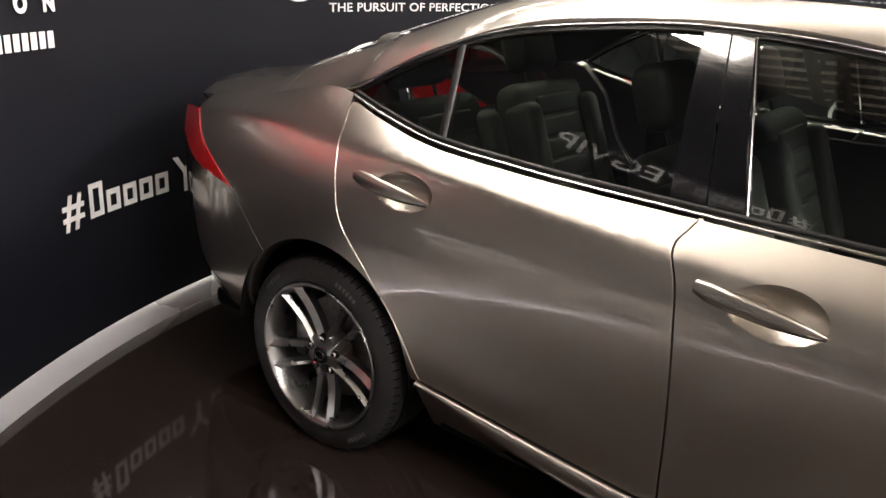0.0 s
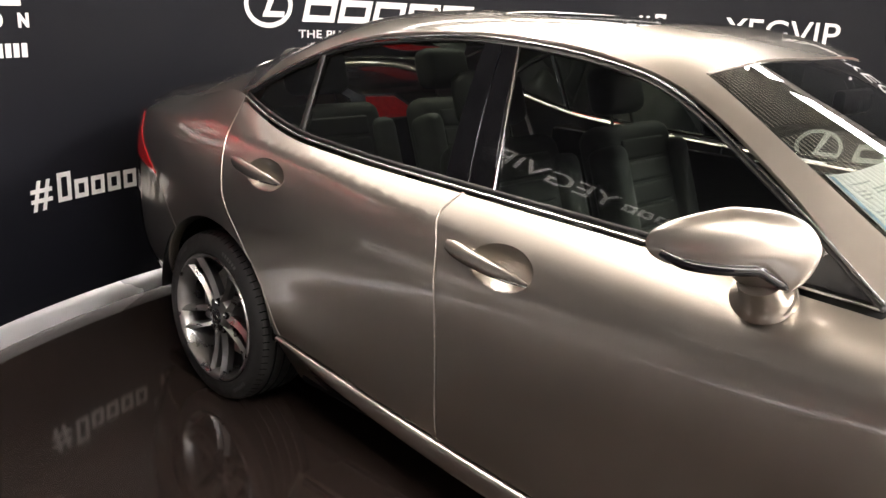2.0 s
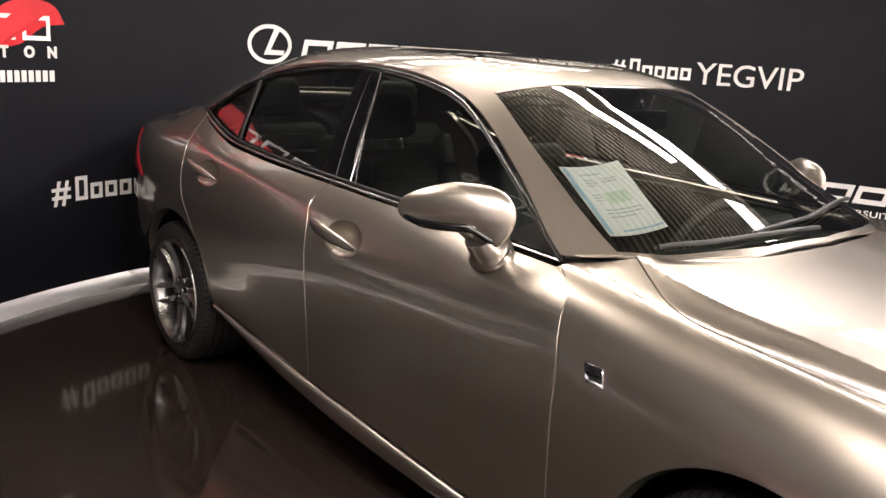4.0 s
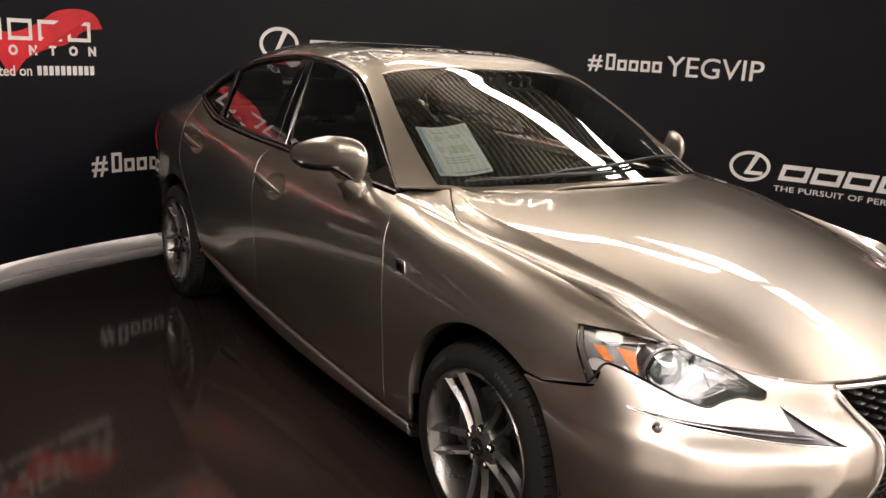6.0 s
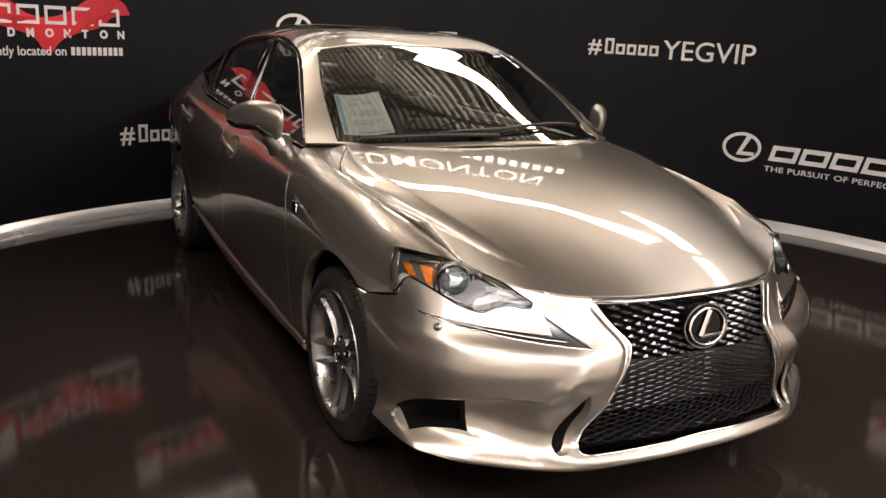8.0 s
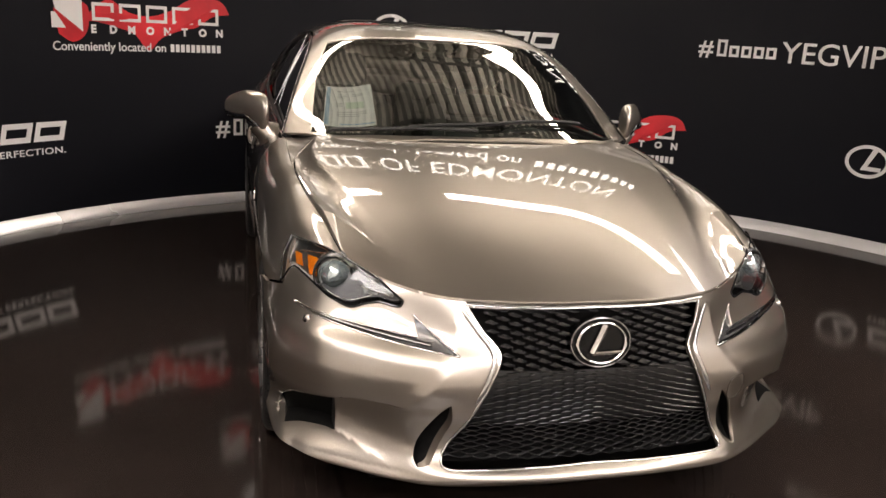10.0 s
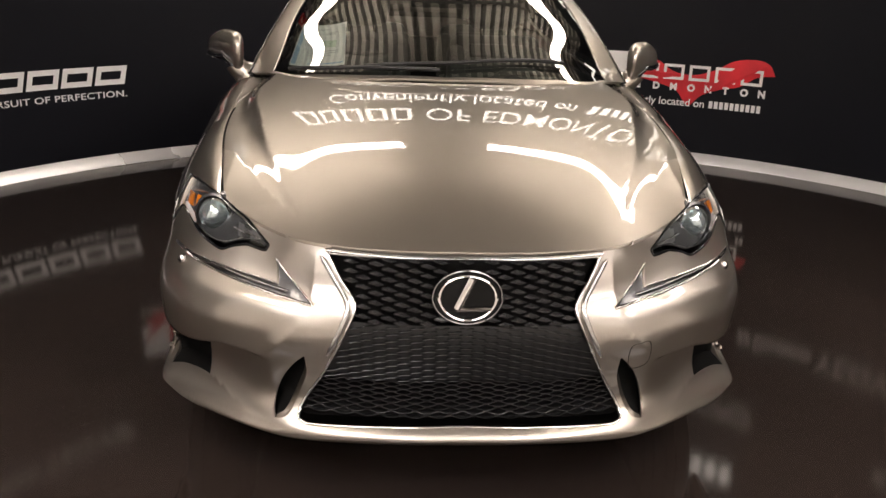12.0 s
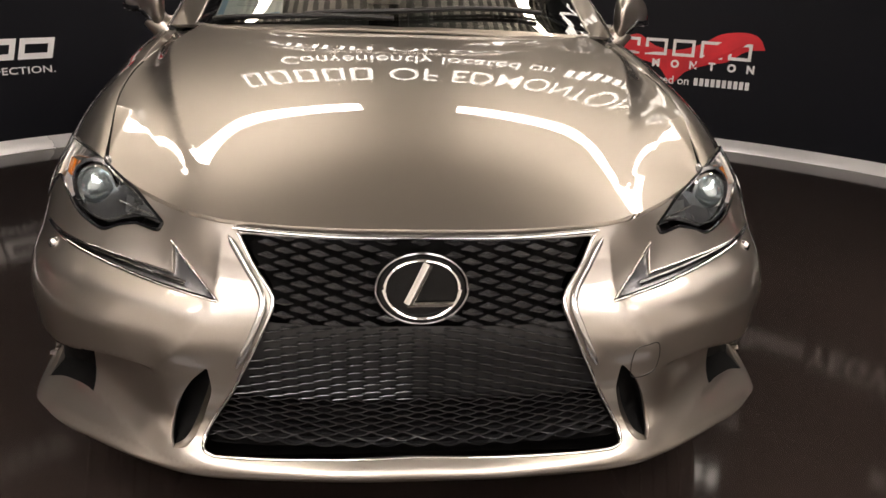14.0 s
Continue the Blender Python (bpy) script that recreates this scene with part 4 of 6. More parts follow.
    # sill: a bulged moulding under the doors, narrowing to the rear
    sill_rails = loft([(lambda x: RAILS[0][0](x) - 0.01, lambda x: RAILS[0][1](x) - 0.012), (lambda x: RAILS[1][0](x) - 0.004, lambda x: RAILS[1][1](x) - 0.085 * SILL_W(x)),
                       (lambda x: RAILS[1][0](x) + 0.008, lambda x: RAILS[1][1](x) - 0.022 * SILL_W(x)), (lambda x: RAILS[1][0](x) - 0.016, lambda x: RAILS[1][1](x) - 0.004)])
    so = [(x, 0.0) for x in np.linspace(0.385, 2.43, 30)] + [(x, 3 * VS) for x in np.linspace(2.43, 0.385, 30)]
    panel("sill", on_side(s, sill_rails), so, PAINT, car, h=0.03, fold=0.02, label="silver side sill")
    # side windows, pillars, trims
    zt = spl([p[0] for p in DLO_TOP], [p[1] for p in DLO_TOP])
    zb = lambda x: float(BELT[1](x)) + 0.008

    def window(name, x0l, x0t, x1l, x1t, material, off, m=0.012, label="", parent=None):
        top = [(x, float(zt(x)) - m) for x in np.linspace(x0t, x1t, 26)]
        low = [(x, zb(x) + m * 0.6) for x in np.linspace(x1l, x0l, 26)]
        return panel(name, on_glass(s, off), chain(top, low), material, parent or car, h=0.04, fold=0.004, label=label)

    window("front_window", 1.183, 1.088, 2.07, 2.03, GLASS_SIDE, -0.012, label="dark tinted front side window", parent=fdoor)
    window("rear_window_side", 0.36, 0.332, 1.006, 0.966, GLASS_SIDE, -0.012, label="dark tinted rear side window", parent=rdoor)
    window("quarter_window", 0.06, 0.062, 0.33, 0.306, GLASS_SIDE, -0.012, label="dark tinted quarter window", parent=rdoor)
    for x0l, x0t, x1l, x1t in ((1.006, 0.966, 1.090, 1.027), (1.095, 1.032, 1.179, 1.084)):
        window("pillar_cover", x0l, x0t, x1l, x1t, BLACK_GLOSS, -0.001, 0.004, "gloss black pillar cover")
    tube("window_divider", [(0.345, s * glass_y(0.345, zb(0.345)), zb(0.345)), (0.319, s * glass_y(0.319, 1.27), float(zt(0.319)) - 0.004)], 0.011, BLACK_PLASTIC, rdoor, flat=0.5)
    tube("window_channel", [(1.184, s * (glass_y(1.18, zb(1.18)) + 0.001), zb(1.18)), (1.087, s * (glass_y(1.08, 1.37) + 0.001), float(zt(1.087)) - 0.006)], 0.0045, DARK_CHROME, fdoor, "bright window channel")
    # frame: black seal then bright moulding right round
    loop_top = [(x, z) for x, z in DLO_TOP]
    seal = [(x, s * (glass_y(x, z) - 0.004), z - 0.006) for x, z in loop_top]
    tube("window_seal", seal, 0.009, BLACK_PLASTIC, car, flat=0.7)
    tube("upper_moulding", [(x, s * (glass_y(x, z) + 0.003), z + 0.006) for x, z in loop_top], 0.0045, DARK_CHROME, car, "dark chrome window moulding")
    low = [(x, float(BELT[1](x)) + 0.004) for x in np.linspace(2.145, 0.0, 40)]
    tube("belt_moulding", [(x, s * (BELT[0](x) + 0.004), z - 0.004) for x, z in low], 0.0065, SATIN, car, "chrome belt moulding", flat=0.8)
    tube("belt_seal", [(x, s * (BELT[0](x) - 0.006), z + 0.007) for x, z in low], 0.007, BLACK_PLASTIC, car)
    # corner behind the mirror
    panel("mirror_sail", on_glass(s, 0.0), [(2.13, 0.978), (1.93, 0.988), (2.03, 1.045)], BLACK_PLASTIC, fdoor, h=0.03, fold=0.004)
    # badge on the fender
    bx, bz = 2.385, 0.772
    slab = lambda x0, z0, x1, z1: to_v(shift([(x0 + 0.006, z0), (x1 + 0.006, z0), (x1 - 0.006, z1), (x0 - 0.006, z1)], bx, bz), FENDER)
    badge = panel("fender_badge", fd, slab(-0.026, -0.021, 0.026, 0.021), CHROME, fender, h=0.012, fold=0.004, label="small chrome fender badge", lift=0.004)
    panel("badge_inlay", fd, slab(-0.016, -0.013, 0.018, 0.002), BLACK_GLOSS, fender, h=0.012, fold=0.001, label="black badge inlay", lift=0.0052)
    return fdoor, rdoor, fender


def mirror(s):
    """Door mirror: painted shell, black base gap, turn-signal strip, painted foot."""
    bm = bmesh.new()
    bmesh.ops.create_uvsphere(bm, u_segments=48, v_segments=32, radius=1, matrix=Matrix.Rotation(math.pi / 2, 4, "X"))
    for v in bm.verts:
        x, q, z = v.co
        r = math.hypot(x, z)
        if r > 1e-6:
            e = 4.0 if q < 0 else 2.8
            k = (1 - abs(q) ** e) ** (1 / e) / r
            x, z = x * k, z * k
        out, inn = max(q, 0), max(-q, 0)
        cx, cz = 1.893 - 0.088 * q - 0.02 * out * out, 1.062 - 0.010 * out
        px = 0.082 * (1 - 0.25 * out) * x if x > 0 else 0.050 * x
        pz = (0.072 - 0.022 * out) * z if z > 0 else (0.050 + 0.056 * min(inn * 1.7, 1)) * z
        edge = 0.0015 * math.exp(-((z - 0.05) / 0.30) ** 2) * max(x, 0)          # crease along the face
        v.co = Vector((cx + px + edge, s * (0.921 + 0.093 * q), cz + pz))
    bmesh.ops.recalc_face_normals(bm, faces=bm.faces)
    shell_ob = smooth(part("mirror", bm, PAINT, car, "silver door mirror shell"), 60)
    qs = np.linspace(-0.55, 0.985, 18)
    strip = []
    for q in qs:
        out, inn = max(q, 0), max(-q, 0)
        e = 4.0 if q < 0 else 2.8
        k = (1 - abs(q) ** e) ** (1 / e)
        zz = -0.62 - 0.10 * inn
        xx = math.sqrt(max(1 - zz * zz, 0))
        strip.append((1.893 - 0.088 * q - 0.02 * out * out + 0.082 * (1 - 0.25 * out) * xx * k + 0.001, s * (0.921 + 0.093 * q), 1.062 - 0.010 * out + (0.050 + 0.056 * min(inn * 1.7, 1)) * zz * k))
    wide = [0.002] + [0.006] * 5 + [0.0085] * 10 + [0.006, 0.003]
    tube("signal_gap", [(p[0] - 0.003, p[1], p[2] - 0.006) for p in strip], [1.5 * w for w in wide], BLACK_GLOSS, shell_ob, "gloss black lower band")
    tube("turn_signal", [(p[0] + 0.0015, p[1], p[2] + 0.002) for p in strip[5:]], [0.6 * w for w in wide[5:]], DARK_CHROME, shell_ob, "dark chrome indicator strip", flat=0.7)
    tube("mirror_foot", [(1.945, s * 0.872, 0.995), (1.946, s * 0.860, 0.978), (1.944, s * 0.850, 0.968), (1.940, s * 0.838, 0.960), (1.938, s * 0.824, 0.948)], [0.046, 0.046, 0.049, 0.055, 0.066], PAINT, shell_ob, "silver mirror foot", 28, 0.95)
    tube("foot_gasket", [(1.938, s * 0.828, 0.951), (1.938, s * 0.805, 0.934)], [0.065, 0.068], PAINT, shell_ob, "", 22, 0.75)
    return shell_ob


for s in (-1, 1):
    side_panels(s)
    mirror(s)


def on_shell(x, y, d=0.0):
    return tuple(shell(np.array([x]), np.array([y]))[0] + np.array((0.3 * d, 0, d)))


def sym_front(half):
    """Front-view outline over both sides from its half."""
    return chain(half, [(-y, z) for y, z in half[::-1]])


def sym(half):
    """Outline over both sides from its half with y >= 0, given from the middle of the front round to the middle of the back."""
    return chain(half, [(x, -y) for x, y in half[::-1]])


# roof with pillars around the windscreen, the rear window and the sunroof
WS = chain(curve([(1.668, 0.0), (1.664, 0.2), (1.648, 0.42), (1.615, 0.545)], 6), curve([(1.615, 0.545), (1.9, 0.622), (2.235, 0.672)], 5), curve([(2.235, 0.672), (2.34, 0.55), (2.42, 0.3), (2.445, 0.0)], 5))
RWIN = chain(curve([(-0.33, 0.0), (-0.31, 0.3), (-0.24, 0.53)], 4), curve([(-0.24, 0.53), (0.0, 0.52), (0.27, 0.47)], 4), curve([(0.27, 0.47), (0.32, 0.25), (0.335, 0.0)], 4))
SUN = chain(curve([(0.86, 0.0), (0.86, 0.36)], 2), [(0.875, 0.40), (1.33, 0.40)], curve([(1.35, 0.36), (1.375, 0.2), (1.385, 0.0)], 4))
edge_half = [(2.46, 0.0), (2.44, 0.35), (2.34, 0.60), (2.24, 0.68), (2.17, 0.745)] + [(x, float(edge_y(x)) - 0.0015) for x in np.linspace(2.14, -0.36, 70)] + [(-0.37, 0.40), (-0.37, 0.0)]
panel("roof", shell, sym(edge_half), PAINT, car, [sym(WS), sym(RWIN), sym(SUN)], 0.03, 0.012, "silver roof with pillars")
inset = lambda pts, c, k: [(c + (x - c) * k, y * k) for x, y in pts]
windscreen = panel("windscreen", lambda a, b: shell(a, b) + np.array((0, 0, -0.006)), sym(inset(WS, 1.98, 0.995)), GLASS_FRONT, car, h=0.05, fold=0.004, label="clear raked windscreen")
panel("rear_window", lambda a, b: shell(a, b) + np.array((0, 0, -0.006)), sym(inset(RWIN, 0.0, 0.992)), GLASS_SIDE, car, h=0.05, fold=0.004, label="dark rear window")
panel("sunroof", lambda a, b: shell(a, b) + np.array((0, 0, -0.002)), sym(inset(SUN, 1.12, 0.985)), BLACK_GLOSS, car, h=0.04, fold=0.006, label="black glass sunroof panel")
tl = [(-0.375, 0.0), (-0.375, 0.40), (-0.365, float(BELT[0](-0.365)) - 0.002)] + [(x, float(BELT[0](x)) - 0.002) for x in np.linspace(-0.4, -0.90, 14)] + [(-0.92, 0.45), (-0.94, 0.0)]
panel("trunk_lid", shell, sym(tl), PAINT, car, h=0.035, fold=0.03, label="silver trunk lid with a lip")
# shark fin
bm = bmesh.new()
bmesh.ops.create_cone(bm, segments=20, radius1=0.05, radius2=0.006, depth=0.075, cap_ends=True)
for v in bm.verts:
    v.co = Vector((0.27 + v.co.x * 1.5 - (v.co.z + 0.037) * 0.9, v.co.y * 0.5, 1.412 + v.co.z))
smooth(part("roof_aerial", bm, PAINT, car, "silver shark-fin aerial"), 60)

# hood
hood_half = [(float(hood_edge_x(y)) - 0.005, y) for y in np.linspace(0, 0.668, 30)] + [(x, float(HOODCUT[0](x)) - 0.008) for x in np.linspace(3.31, 2.60, 34)] + curve(HOOD_CORNER[::-1], 5) + curve([(2.275, 0.648), (2.36, 0.54), (2.445, 0.3), (2.47, 0.0)], 5)
hood = panel("hood", hood_at, sym(hood_half), PAINT, car, h=0.0095, fold=0.02, label="silver sculpted hood", out_dir=(0, 0, 1),
             lines=[[(x, k * float(CREASE_Y(x))) for x in np.linspace(2.42, 3.50, 90)] for k in (-1, 1)])
for s in (-1, 1):
    # black strip added under the open hood joint as its shade, so the line shows
    tube("hood_gap_shade", [(x, s * (float(HOODCUT[0](x)) - 0.004), float(HOODCUT[1](x)) - 0.009) for x in np.linspace(2.58, 3.30, 24)], 0.0065, DARK, car, "black strip standing in for the shade in the hood joint", 6)
    corner = chain([(x, s * (float(HOODCUT[0](x)) - 0.001)) for x in np.linspace(2.165, 2.60, 16)], [(x, s * (y + 0.005)) for x, y in curve(HOOD_CORNER[::-1], 5)], [(2.27, s * 0.662), (2.20, s * 0.712)])
    panel("fender_corner", hood_at, corner, PAINT, car, h=0.02, fold=0.012, label="silver fender corner beside the hood", out_dir=(0, 0, 1))
# cowl and wipers
panel("cowl", lambda a, b: shell(a, b) * np.array((1, 1, 0)) + np.stack([0 * a, 0 * a, 0.972 - 0.03 * np.abs(b)], 1), sym(chain([(2.40, 0), (2.38, 0.3), (2.28, 0.57), (2.19, 0.70)], [(2.26, 0.66), (2.40, 0.55), (2.49, 0.3), (2.52, 0.0)])), BLACK_PLASTIC, car, h=0.05, out_dir=(0, 0, 1))


for pts in ([(2.30, -0.60), (2.365, -0.45), (2.405, -0.25), (2.425, -0.02)], [(2.39, -0.30), (2.385, 0.0), (2.34, 0.25), (2.28, 0.48)]):
    arm = tube("wiper", [on_shell(x, y, 0.016) for x, y in curve(pts, 4)], 0.007, BLACK_PLASTIC, car, "black windscreen wiper")
    tube("wiper_blade", [on_shell(x - 0.01, y, 0.006) for x, y in curve(pts, 4)], 0.005, RUBBER, arm)

# ---- nose panels ----
GRILLE_HALF = chain([(0.0, 0.700), (0.2, 0.699), (0.355, 0.695)], curve([(0.358, 0.692), (0.325, 0.640), (0.285, 0.590), (0.300, 0.54)], 4), curve([(0.300, 0.54), (0.372, 0.39), (0.430, 0.288)], 3),
                    curve([(0.430, 0.288), (0.432, 0.265), (0.408, 0.258)], 3), [(0.2, 0.265), (0.0, 0.268)])
LAMP_OUT = chain(curve([(0.806, 0.788), (0.74, 0.789), (0.672, 0.777)], 4), curve([(0.672, 0.775), (0.625, 0.753), (0.585, 0.734), (0.552, 0.709), (0.523, 0.688)], 4), curve([(0.523, 0.688), (0.535, 0.672), (0.585, 0.678)], 4),
                 curve([(0.585, 0.678), (0.625, 0.668), (0.665, 0.655), (0.72, 0.672)], 4), curve([(0.72, 0.672), (0.79, 0.715), (0.815, 0.715), (0.846, 0.668)], 4), curve([(0.846, 0.668), (0.835, 0.73), (0.806, 0.788)], 4))
DRL_OUT = chain(curve([(0.812, 0.640), (0.70, 0.624), (0.60, 0.614), (0.51, 0.606)], 4), [(0.493, 0.606), (0.500, 0.660)], curve([(0.500, 0.660), (0.45, 0.618), (0.390, 0.576)], 3), curve([(0.390, 0.576), (0.55, 0.588), (0.70, 0.610), (0.812, 0.636)], 4))
CREASE = curve([(0.527, 0.424), (0.60, 0.428), (0.66, 0.427), (0.716, 0.415), (0.775, 0.402), (0.815, 0.378), (0.842, 0.335), (0.857, 0.285)], 5)
DIAG = curve([(0.857, 0.262), (0.78, 0.283), (0.705, 0.290), (0.60, 0.256), (0.527, 0.226)], 5)
DUCT_Y = 0.702
CREASE_Z, DIAG_Z = (lambda y: np.interp(y, [q[0] for q in CREASE], [q[1] for q in CREASE])), (lambda y: np.interp(y, [q[0] for q in DIAG[::-1]], [q[1] for q in DIAG[::-1]]))
DUCT_OUT = chain([q for q in CREASE if DUCT_Y <= q[0] <= 0.845], [q for q in DIAG if DUCT_Y <= q[0] <= 0.845])


def recess(y, z):
    """Depth of the hollow below the crease: an overhang at the top, running out on the diagonal edge and towards the grille."""
    q = np.clip((y - 0.50) / 0.20, 0, 1)
    top, low = CREASE_Z(y), DIAG_Z(y)
    over = np.clip((top - z) / 0.013, 0, 1)
    return 0.085 * np.clip((0.864 - y) / 0.03, 0, 1) * q * q * (3 - 2 * q) * over * over * (3 - 2 * over) * np.clip((z - low) / np.maximum(top - 0.013 - low, 0.02), 0, 1)
SLIT_O = curve([(0.418, 0.445), (0.450, 0.412), (0.476, 0.368), (0.497, 0.318), (0.506, 0.280), (0.500, 0.258)], 5)      # crisp outer edge
SLIT_I = curve([(0.414, 0.443), (0.410, 0.395), (0.425, 0.345), (0.440, 0.305), (0.462, 0.268), (0.494, 0.256)], 5)      # soft inner edge
SLIT_OUT = chain(SLIT_O, SLIT_I[::-1])


def to_nose_x(pts):
    """(x, z) of the side view to the nose's domain, for the corner behind the lamp."""
    k = np.linspace(4, 7.5, 281)
    f = nose(1)
    return [(float(np.interp(-x, np.maximum.accumulate(-f(k * NS, np.full(281, z))[:, 0]), k)) * NS, z) for x, z in pts]


def resample_n(pts, n):
    q = np.array(pts, float)
    d = np.concatenate([[0], np.cumsum(np.hypot(*np.diff(q, axis=0).T))])
    t = np.linspace(0, d[-1], n)
    return list(zip(np.interp(t, d, q[:, 0]), np.interp(t, d, q[:, 1])))


def bumper(s):
    top = [(0.357, 0.697)] + [(y, float(HOOD_EDGE_Z(y)) - 0.004) for y in np.linspace(0.362, 0.582, 10)]
    out = chain(top, curve([(0.580, 0.727), (0.549, 0.705), (0.520, 0.686)], 4), curve([(0.520, 0.684), (0.535, 0.668), (0.585, 0.674)], 4), curve([(0.585, 0.674), (0.625, 0.665), (0.665, 0.651), (0.72, 0.668)], 4),
                curve([(0.72, 0.668), (0.79, 0.711), (0.815, 0.711), (0.840, 0.666)], 4))
    dom = to_nose(out)
    wheel_side = to_nose_x([(3.207, 0.663), (3.06, 0.628)] + arc(2.8, 0.335, 0.362, 55, -14, 16))
    low = to_nose(curve([(0.868, 0.238), (0.78, 0.221), (0.65, 0.203), (0.49, 0.190)], 4)) + [(1.2 * NS, 0.188), (0.0, 0.188)]
    mid = [(0.0, 0.268), (1.0 * NS, 0.265)]
    grille_edge = to_nose([q for q in GRILLE_HALF if q[0] > 0.25][::-1])
    outline = chain(dom, wheel_side, low, mid, grille_edge)

    def surf(a, b):
        p = nose(s)(a, b)
        y, z = np.abs(p[:, 1]), p[:, 2]
        p[:, 0] += spindle(y, z) + cheek_relief(y, z) - recess(y, z)
        return p
    b = panel("front_bumper", surf, outline, PAINT, car, [to_nose(DRL_OUT), to_nose(DUCT_OUT), to_nose(SLIT_OUT)], 0.0085, 0.012, "silver sculpted front bumper",
              lines=[to_nose([(float(np.interp(z, RIDGE_Z, RIDGE_Y)), z) for z in np.linspace(0.450, 0.572, 18)]), to_nose([q for q in CREASE if 0.535 < q[0] < DUCT_Y - 0.012]),
                     to_nose([(q[0], q[1] - 0.013) for q in CREASE if 0.535 < q[0] < DUCT_Y - 0.012])])
    # corner recess: overhang under the crease, slanted painted wall, dark duct with a floor at its outer end
    cy, cz = np.array(CREASE).T
    ly, lz = np.array(DIAG[::-1]).T
    on = lambda y, z: surf(*[np.array([v]) for v in to_nose([(y, z)])[0]])[0]

    def stations(y0, y1, n):
        out = []
        for y in np.linspace(y0, y1, n):
            c, d = on(y, float(np.interp(y, cy, cz))), on(y, float(np.interp(y, ly, lz)))
            k = 0.085
            back = np.array((-k, 0, 0))
            out.append((c, c + back + np.array((0, 0, 0.004)), d, d + back * 0.9 + np.array((0, 0, 0.008))))
        return out

    def ruled(name, pairs, material, label, n=6):
        bm = bmesh.new()
        rows = [[bm.verts.new(p + (q - p) * k / n) for k in range(n + 1)] for p, q in pairs]
        for q0, q1 in zip(rows, rows[1:]):
            for k in range(n):
                bm.faces.new((q0[k], q0[k + 1], q1[k + 1], q1[k]))
        bmesh.ops.recalc_face_normals(bm, faces=bm.faces)
        return smooth(part(name, bm, material, b, label), 60)
    du = stations(DUCT_Y + 0.003, 0.845, 22)
    ruled("duct_overhang", [(q[0], q[1]) for q in du], PAINT, "overhang above the duct", 2)
    ruled("duct_floor", [(q[2], q[3]) for q in du], DARK, "black duct floor", 3)
    ruled("air_duct", [(q[1], q[3]) for q in du], DARK, "black air duct", 4)
    rim = [on(DUCT_Y + 0.001, z) for z in np.linspace(float(DIAG_Z(DUCT_Y)), float(CREASE_Z(DUCT_Y)), 9)]
    ruled("duct_cheek", [(p, np.array((min(p[0], du[0][1][0]) - 0.02, p[1] + s * 0.004, p[2]))) for p in rim], BLACK_PLASTIC, "", 2)
    # slit beside the grille: the painted face turns in softly, a black pocket behind the crisp outer edge
    ii, oo = resample_n(SLIT_I, 24), resample_n(SLIT_O, 24)
    ramp, pocket, cheek = [], [], []
    for (y0, z0), (y1, z1) in zip(ii, oo):
        a0, a1 = on(y0, z0), on(y1, z1)
        am = a0 * 0.8 + a1 * 0.2 - np.array((0.018, 0, 0))
        ramp.append((a0, am))
        pocket.append((am, a1 - np.array((0.055, 0, 0))))
        cheek.append((a1 - np.array((0.002, 0, 0)), a1 - np.array((0.056, 0, 0))))
    ruled("slit_face", ramp, PAINT, "painted inward-turned face", 4)
    ruled("air_slit", pocket, DARK, "black air slit", 3)
    ruled("slit_wall", cheek, DARK, "", 2)
    # daytime lamp: dark tick with a chrome edge
    panel("daytime_lamp", lambda a, bb: surf(a, bb) - np.array((0.012, 0, 0)), to_nose(DRL_OUT), LAMP_DARK, b, h=0.012, fold=0, label="dark tick-shaped daytime lamp", out_dir=(1, 0, 0))
    put = lambda q, d=0.0: tuple(surf(*[np.array([v]) for v in to_nose([q])[0]])[0] + np.array((d, 0, 0)))
    tube("lamp_strip", [put(q, -0.005) for q in curve([(0.77, 0.629), (0.66, 0.612), (0.55, 0.599), (0.46, 0.592)], 5)], 0.0065, DARK_CHROME, b, "smoky light guide", flat=0.8)
    tube("lamp_edge", [put(q, 0.0005) for q in curve([(0.812, 0.6365), (0.70, 0.610), (0.55, 0.588), (0.392, 0.576)], 6)], 0.0032, CHROME, b, "chrome lamp edge")
    tube("lamp_edge", [put(q, 0.0005) for q in curve([(0.500, 0.658), (0.45, 0.617), (0.392, 0.577)], 5)], 0.003, CHROME, b, "chrome lamp edge")
    tube("lamp_edge", [put(q, 0.0005) for q in curve([(0.812, 0.640), (0.70, 0.624), (0.60, 0.614), (0.497, 0.606)], 5)], 0.002, CHROME, b, "chrome lamp edge")
    if s > 0:
        loop = curve([(0.437, 0.445), (0.442, 0.478), (0.468, 0.486), (0.497, 0.482), (0.503, 0.45), (0.498, 0.418), (0.468, 0.408), (0.442, 0.414), (0.437, 0.445)], 4)
        tube("tow_eye_cover", [put(q, 0.0002) for q in loop], 0.0011, BLACK_PLASTIC, b, "thin joint round a tow-eye cover", 5)
    # washer cap
    wp = surf(*[np.array([v]) for v in to_nose([(0.782, 0.606)])[0]])[0]
    lathe("washer_cap", [(0, 0.009), (0.009, 0.008), (0.0135, 0.002), (0.0135, -0.01)], SATIN, b, "round washer cap", 20, "x", Matrix.Translation(wp) @ Matrix.Rotation(s * 0.75, 4, "Z"))
    return b, surf


